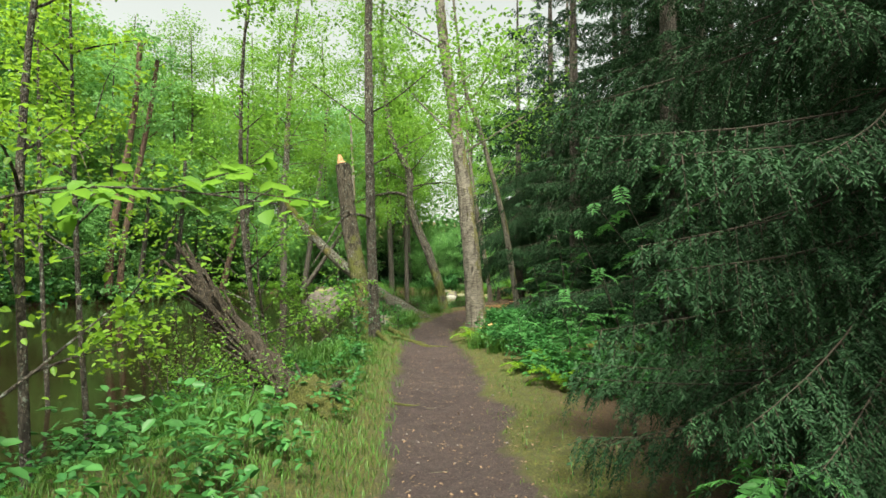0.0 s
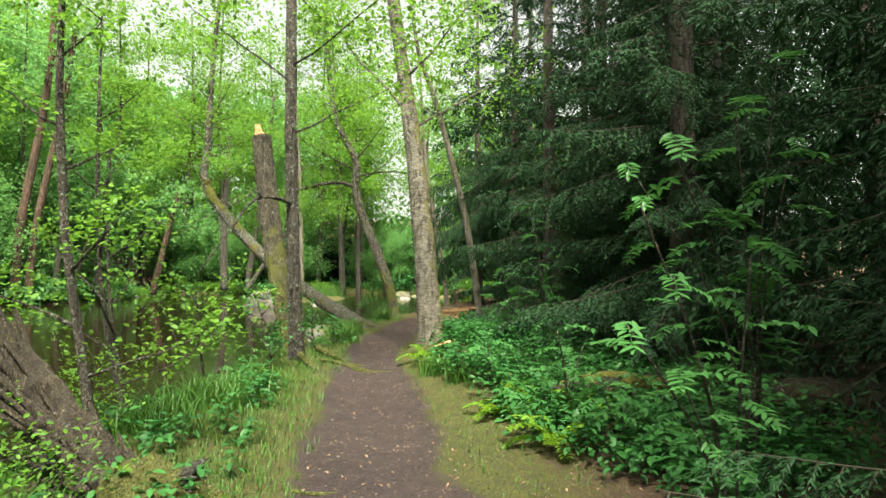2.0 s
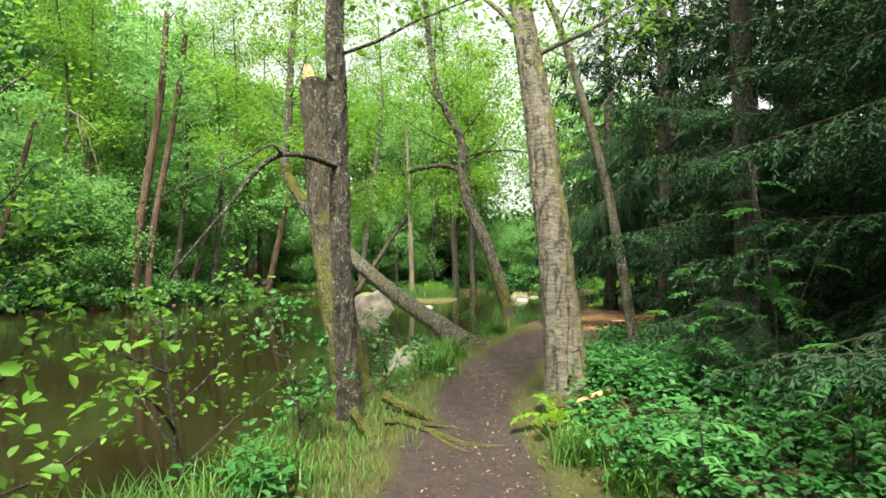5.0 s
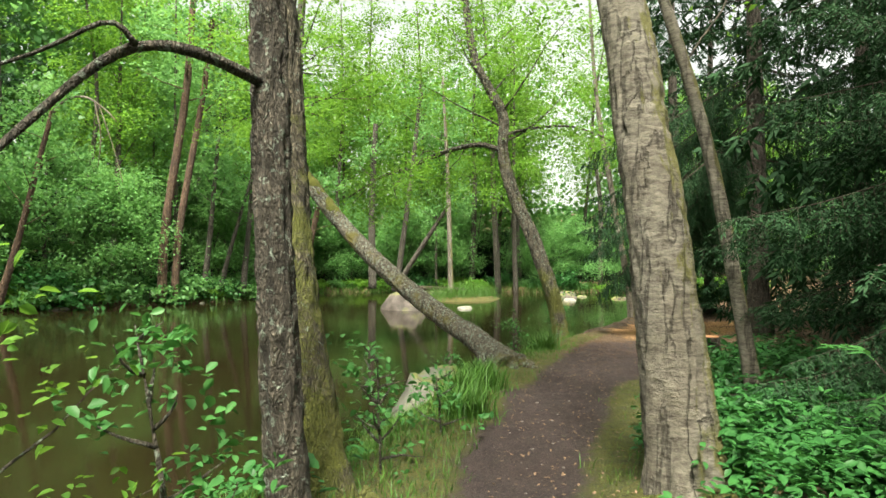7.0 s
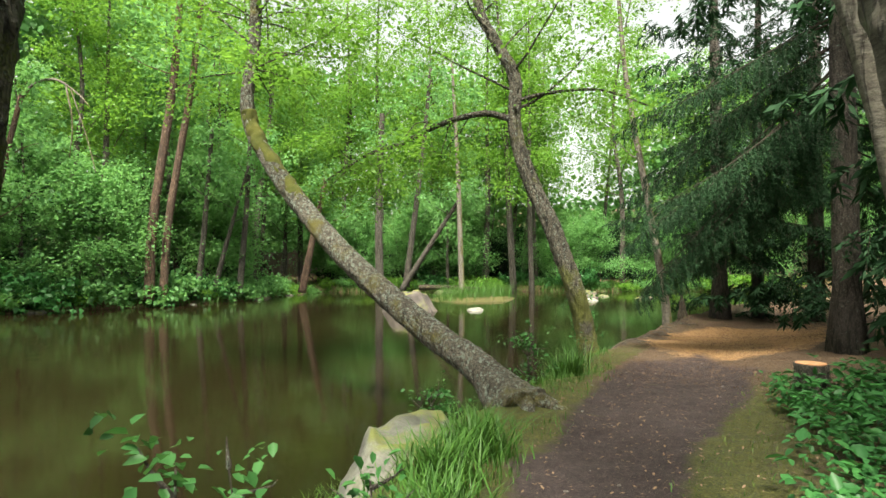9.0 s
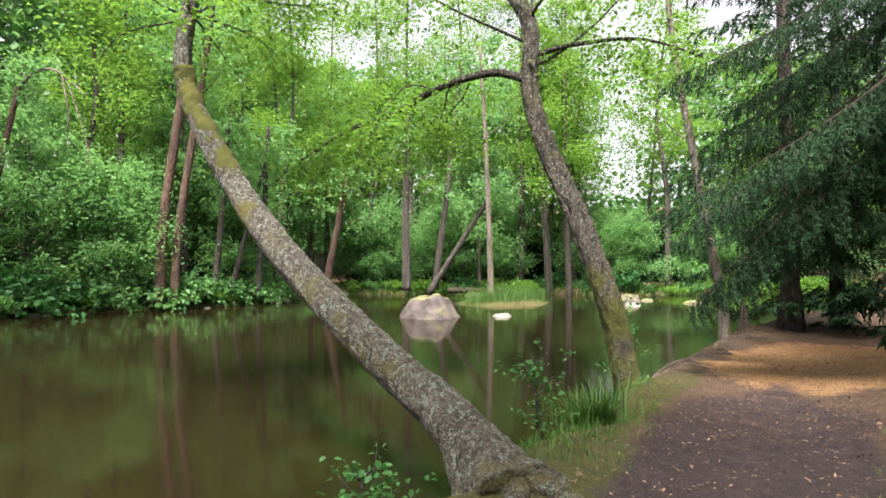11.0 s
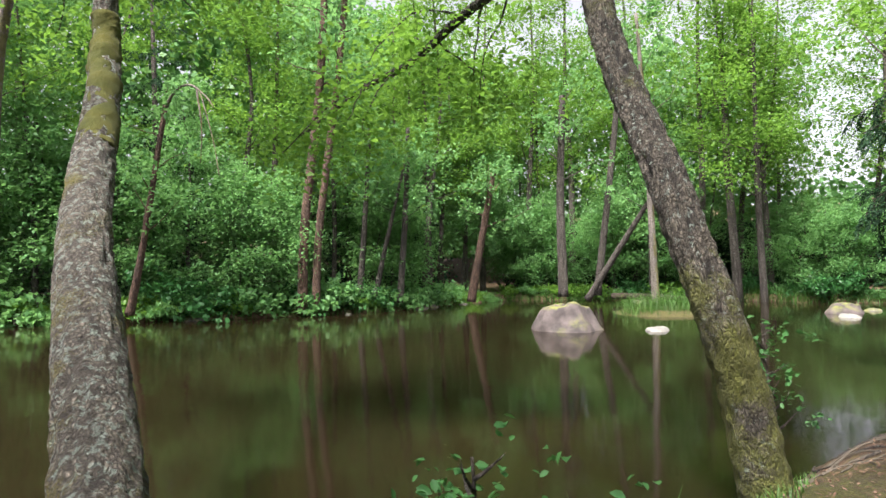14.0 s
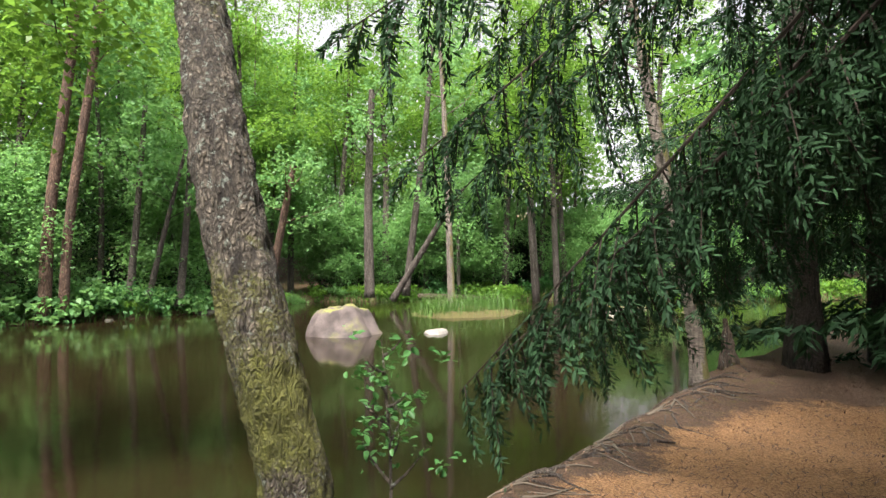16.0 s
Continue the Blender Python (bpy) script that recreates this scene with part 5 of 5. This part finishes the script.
# ---- dead wood, roots and litter ----
def rotten_trunk():
    """A craggy rotten snag: fibrous shards round a hollow core, leaning over the bank from a mossy root plate."""
    b = (-1.35, 6.0, 0.2)
    ob = thing("rotten_trunk", *b, "rotten splintered trunk leaning over the bank", "dead tree")
    p = spline(shift([(-1.3, 6.0, 0.1), (-1.75, 6.15, 0.42), (-2.25, 6.3, 0.9), (-2.62, 6.45, 1.28), (-2.8, 6.55, 1.5)], b), 90)
    part("trunk", tube(p, [0.18, 0.13, 0.1, 0.07, 0.02], 46, 0.05, 6.0, seed=9.0), M_ROTTEN, ob, smooth=True)
    along = (p[-1] - p[0]) / np.linalg.norm(p[-1] - p[0])
    u = np.cross(along, (0, 1, 0))
    u /= np.linalg.norm(u)
    w = np.cross(along, u)
    for k in range(90):
        a = 6.28 * rng.random()
        i = int(4 + 80 * rng.random() ** 0.8)
        rad = np.interp(i, [0, 45, 90], [0.15, 0.1, 0.05])
        out = math.cos(a) * u + math.sin(a) * w
        q = p[i] + out * rad
        ln = 0.16 + 0.4 * rng.random()
        tip = q + along * ln + out * (0.05 + 0.09 * rng.random()) + 0.02 * rng.normal(size=3)
        r = 0.014 + 0.034 * rng.random()
        part("splinter", tube(spline([q - along * ln * 0.4 - out * 0.03, q, tip], 7), [r, r * 0.8, 0.003], 5, r * 0.3), M_ROTTEN, ob, "", True)
    for way, l in (((0.9, -0.25, -0.12), 0.42), ((0.5, -0.8, -0.1), 0.7), ((0.85, 0.4, -0.12), 0.5), ((-0.2, -0.9, -0.2), 0.6), ((-0.7, -0.6, -0.25), 0.6)):
        d = np.array(way)
        pts = spline([(-0.02, 0, 0.16), np.array((0.0, 0, 0.06)) + d * l * 0.5, np.array((0.02, 0, -0.06)) + d * l * 1.2], 26)
        part("root", tube(pts, [0.13, 0.085, 0.025], 22, 0.03), M_BARK_SNAG, ob, "mossy root", True)
    ring = []
    for k in range(22):
        a = 6.28 * k / 22
        c, r = np.array((0.21, 0.1, 0.07)), 0.085 + 0.03 * rng.random()
        q = c + np.array((0.05, math.cos(a) * r, math.sin(a) * r * 1.1))
        ring.append(tube([c + np.array((-0.1, math.cos(a) * 0.04, math.sin(a) * 0.05)), q, q + (0.03 + 0.04 * rng.random(), math.cos(a) * 0.02, math.sin(a) * 0.03)], [0.02, 0.022, 0.004], 5))
    part("burl", join(*ring), M_BARK_DARK, ob, "dark hollow burl")


def root(points, r, label="bare root across the trodden path"):
    pts = [(x, y, land(x, y) + dz - 0.006) for x, y, dz in points]
    b = pts[0]
    ob = link("root", mesh_of("root", *tube(spline(shift(pts, b), 26), [r * 0.8, r * 0.6, r * 0.3], 8, r * 0.2), M_BARK_SNAG, True))
    ob.location = b
    tagged(ob, label, "root", "roots on the path")


def stick(x, y, ln, an, r=0.008, mat=M_DEAD_TWIG):
    p = limb_points((0, 0, 0), (math.cos(an), math.sin(an), 0), ln, 0.0, 0.25, 6)
    for q in p:
        q[2] = land(x + q[0], y + q[1]) + r * 0.6 - land(x, y)
    ob = link("stick", mesh_of("stick", *tube(p, [r, r * 0.4], 5), mat))
    ob.location = (x, y, land(x, y))
    tagged(ob, "dead grey stick lying on the ground", "stick", "sticks on the ground")


rotten_trunk()
for pts, r in (([(-0.75, 10.45, 0.03), (-0.5, 10.4, 0.02), (-0.2, 10.3, 0.015), (0.15, 10.35, -0.01)], 0.03), ([(-0.6, 10.5, 0.02), (-0.35, 10.2, 0.012), (-0.1, 10.1, -0.01)], 0.02),
               ([(-0.9, 10.35, 0.05), (-0.6, 10.6, 0.03), (-0.3, 10.75, 0.0)], 0.028), ([(-0.62, 6.35, 0.01), (-0.4, 6.33, 0.015), (-0.2, 6.4, -0.01)], 0.018),
               ([(-1.15, 10.3, 0.12), (-0.95, 10.05, 0.05), (-0.8, 9.7, -0.02)], 0.045), ([(-1.0, 10.75, 0.12), (-0.75, 10.75, 0.06), (-0.55, 10.95, -0.02)], 0.055)):
    root(pts, r)
for _ in range(95):
    t = rng.random()
    y = 20.3 + 4.2 * t
    stick(float(near_edge(y)) + 0.25 + 0.55 * rng.random(), y, 0.2 + 0.4 * rng.random(), 6.3 * rng.random(), 0.005 + 0.008 * rng.random())
for _ in range(80):
    y = 20.6 + 5.2 * rng.random()
    stick(float(near_edge(y)) + 0.2 + 0.8 * rng.random(), y, 0.15 + 0.4 * rng.random(), 6.3 * rng.random(), 0.006 + 0.01 * rng.random(), M_BARK_SPRUCE)
for _ in range(30):
    y = 1.5 + 17 * rng.random()
    stick(float(path_mid(y)) + 0.45 * rng.normal(), y, 0.06 + 0.16 * rng.random(), 6.3 * rng.random(), 0.003 + 0.003 * rng.random())
for _ in range(16):
    y = -8 + 46 * rng.random()
    x = float(far_edge(y)) + 0.2
    stick(x, y, 1.0 + rng.random(), 6.3 * rng.random(), 0.02)


def pebbles():
    kinds = []
    for i in range(4):
        bm = bmesh.new()
        bmesh.ops.create_icosphere(bm, subdivisions=1, radius=1.0)
        for v in bm.verts:
            v.co = Vector((v.co.x, v.co.y * 0.75, v.co.z * 0.5)) * (1 + 0.3 * noise.noise(v.co * 1.4 + Vector((i * 5, 0, 0))))
        me = bpy.data.meshes.new("pebble")
        bm.to_mesh(me)
        bm.free()
        me.materials.append(M_PEBBLE)
        kinds.append(me)
    for i in range(150):
        y = 2.0 + 17.5 * rng.random()
        x = float(path_mid(y)) + float(half_width(y)) * 1.1 * (2 * rng.random() - 1)
        s = 0.006 + 0.014 * rng.random() ** 2
        ob = link("pebble", kinds[i % 4])
        ob.matrix_basis = pose(x, y, land(x, y) + s * 0.2, 0, 0, 360 * rng.random()) @ Matrix.Scale(s, 4)
        tagged(ob, "small pale pebble on the path soil", "pebble", "pebbles on the path")


pebbles()
p = scatter(15000, -0.5, 5.2, 1.0, 25.5, lambda x, y: 1.0 if in_river(x, y) < -0.25 and abs(x - float(path_mid(y))) < (0.75 if y < 16 else 1.9) else (0.5 if x > path_mid(y) else 0))
p[:, 2] += 0.006
stuff("leaf_litter", leaves(p, 0.028, 0.97, 0.5, 0.5, 0.05), Mat("litter_flake").set(Base_Color=(0.19, 0.12, 0.075), Roughness=0.9), "small brown leaves and bark flakes on the soil", "litter")


p = scatter(16000, 0.2, 5.4, 17.5, 27, lambda x, y: 1.0 if in_river(x, y) < -0.3 else 0.0)
p[:, 2] += 0.005
stuff("needle_litter", leaves(p, 0.055, 0.98, 0.6, 0.13, 0.02), Mat("needle_flake").set(Base_Color=(0.11, 0.06, 0.035), Roughness=0.95), "brown spruce needles and twiglets on the sand", "litter")


def cut_stump(x, y, r, h, label):
    z = land(x, y)
    ob = thing("sawn_stump", x, y, z, label, "stump")
    part("bark", tube(spline([(0, 0, -0.08), (0.01, 0, h * 0.5), (0.015, 0, h)], 14), [r * 1.15, r, r], 22, 0.012, flare=0.04), M_BARK_SPRUCE, ob, smooth=True)
    part("cut_face", tube([(0.015, 0, h - 0.02), (0.015, 0, h + 0.008)], [r * 0.93, r * 0.93], 22), M_WOOD, ob, "fresh sawn orange wood")


cut_stump(1.98, 16.45, 0.14, 0.34, "sawn stump with an orange cut face by the path")
broadleaf("alder_tree", "slim grey trunk leaning over the water", (2.15, 26.4, 0.2), shift([(2.15, 26.4, 0.1), (2.09, 26.4, 0.95), (1.93, 26.4, 2.05), (1.64, 26.4, 3.9), (1.2, 26.5, 7), (1.0, 26.6, 10.5)], (2.15, 26.4, 0.2)),
          [0.12, 0.1, 0.09, 0.07, 0.03], M_BARK_BIG, M_LEAF_ALDER, 6, 260, 0.09, 1.6, 0.6, 0.5, 18, 0.006, 0.05, 60, 60)
bs = thing("broken_stump", 2.5, 26.3, land(2.5, 26.3), "small splintered stump of raw wood", "stump")
part("wood", tube(spline([(0, 0, -0.05), (0, 0, 0.25), (-0.03, 0, 0.62)], 12), [0.13, 0.08, 0.01], 9, 0.02), M_ROTTEN, bs, smooth=True)
lg = thing("fallen_log", 1.2, 13.1, land(1.2, 13.1) + 0.06, "pale barkless log lying in the herbs", "log")
part("log", tube(spline([(-0.4, -0.5, 0.0), (0.1, 0.1, 0.06), (0.6, 0.7, 0.1)], 20), [0.05, 0.055, 0.04], 12, 0.008), M_ROTTEN, lg, smooth=True)
wedge = thing("wood_chunk", 0.82, 10.72, land(0.82, 10.72) + 0.12, "broken chunk of raw orange wood on the mound", "wood")
part("chunk", tube(spline([(-0.16, -0.06, 0.0), (0, 0, 0.04), (0.14, 0.05, 0.07)], 8), [0.008, 0.025, 0.02], 7, 0.006), M_WOOD, wedge)

def mossy_log(pts, radii, label, moss):
    b = pts[0]
    ob = thing("fallen_log", *b, label, "log")
    p = spline(shift(pts, b), 60)
    part("log", tube(p, radii, 26, 0.03, 8.0, seed=2.0), M_ROTTEN, ob, smooth=True)
    if moss:
        moss_sleeve(ob, p, [r * 0.97 for r in radii], 0.045, 4.0, 0.7)


mossy_log([(1.55, 8.0, land(1.55, 8.0) + 0.12), (2.1, 7.85, land(2.1, 7.85) + 0.2), (2.75, 7.7, land(2.75, 7.7) + 0.18)], [0.09, 0.11, 0.08], "fallen log under yellow moss in the herb bed", True)
mossy_log([(2.9, 7.4, land(2.9, 7.4) + 0.08), (3.7, 7.25, land(3.7, 7.25) + 0.16), (4.7, 7.0, land(4.7, 7.0) + 0.12)], [0.1, 0.15, 0.12], "rotten brown log crumbling on the forest floor", False)

# shore stones and the rapids
for i in range(12):
    y = 8 + 40 * rng.random()
    x = float(far_edge(y)) + 0.1 + 0.5 * rng.random()
    s = 0.1 + 0.14 * rng.random()
    stone("shore_stone", x, y, 0.0, s * 1.5, s, s * 0.8, M_ROCK_GREY, "grey stone at the water's edge", float(i), "stone")
for i, (x, y, s) in enumerate(((3.4, 43.5, 0.35), (1.4, 45.5, 0.3), (-9, 49.5, 0.6), (-8.3, 48.6, 0.45))):
    stone("river_boulder", x, y, -0.05, s * 1.3, s, s * 0.75, M_ROCK_GREY if i % 2 else M_ROCK_PINK, "rounded boulder in the shallow rapids", 10.0 + i)


def fallen_trunk():
    b = (-10.5, 48.6, 0.3)
    ob = thing("fallen_log", *b, "brown fallen trunk lying on the far shore", "log")
    part("log", tube(spline([(0, 0, 0.1), (2, -0.3, 0.1), (4.2, -0.8, 0.05)], 16), [0.17, 0.15, 0.08], 10, 0.02), M_ROTTEN, ob, smooth=True)


fallen_trunk()
hook = thing("dead_bough", -19.3, 27.0, 7.8, "bare hooked bough of the broken tree", "branch")
for pts, r in (([(0, 0, 0), (0.6, 0, 0.5), (1.5, 0, 0.55), (2.4, 0, 0.0), (2.9, 0, -0.5)], 0.06), ([(1.9, 0, 0.35), (2.2, 0, -1.0), (2.0, 0.1, -2.2)], 0.03), ([(2.1, 0, 0.2), (2.7, 0.1, -1.5), (3.2, 0, -2.8)], 0.02)):
    part("twig", tube(spline(pts, 14), [r, r * 0.3], 6, 0.01), M_BARK_BIG, hook, smooth=True)
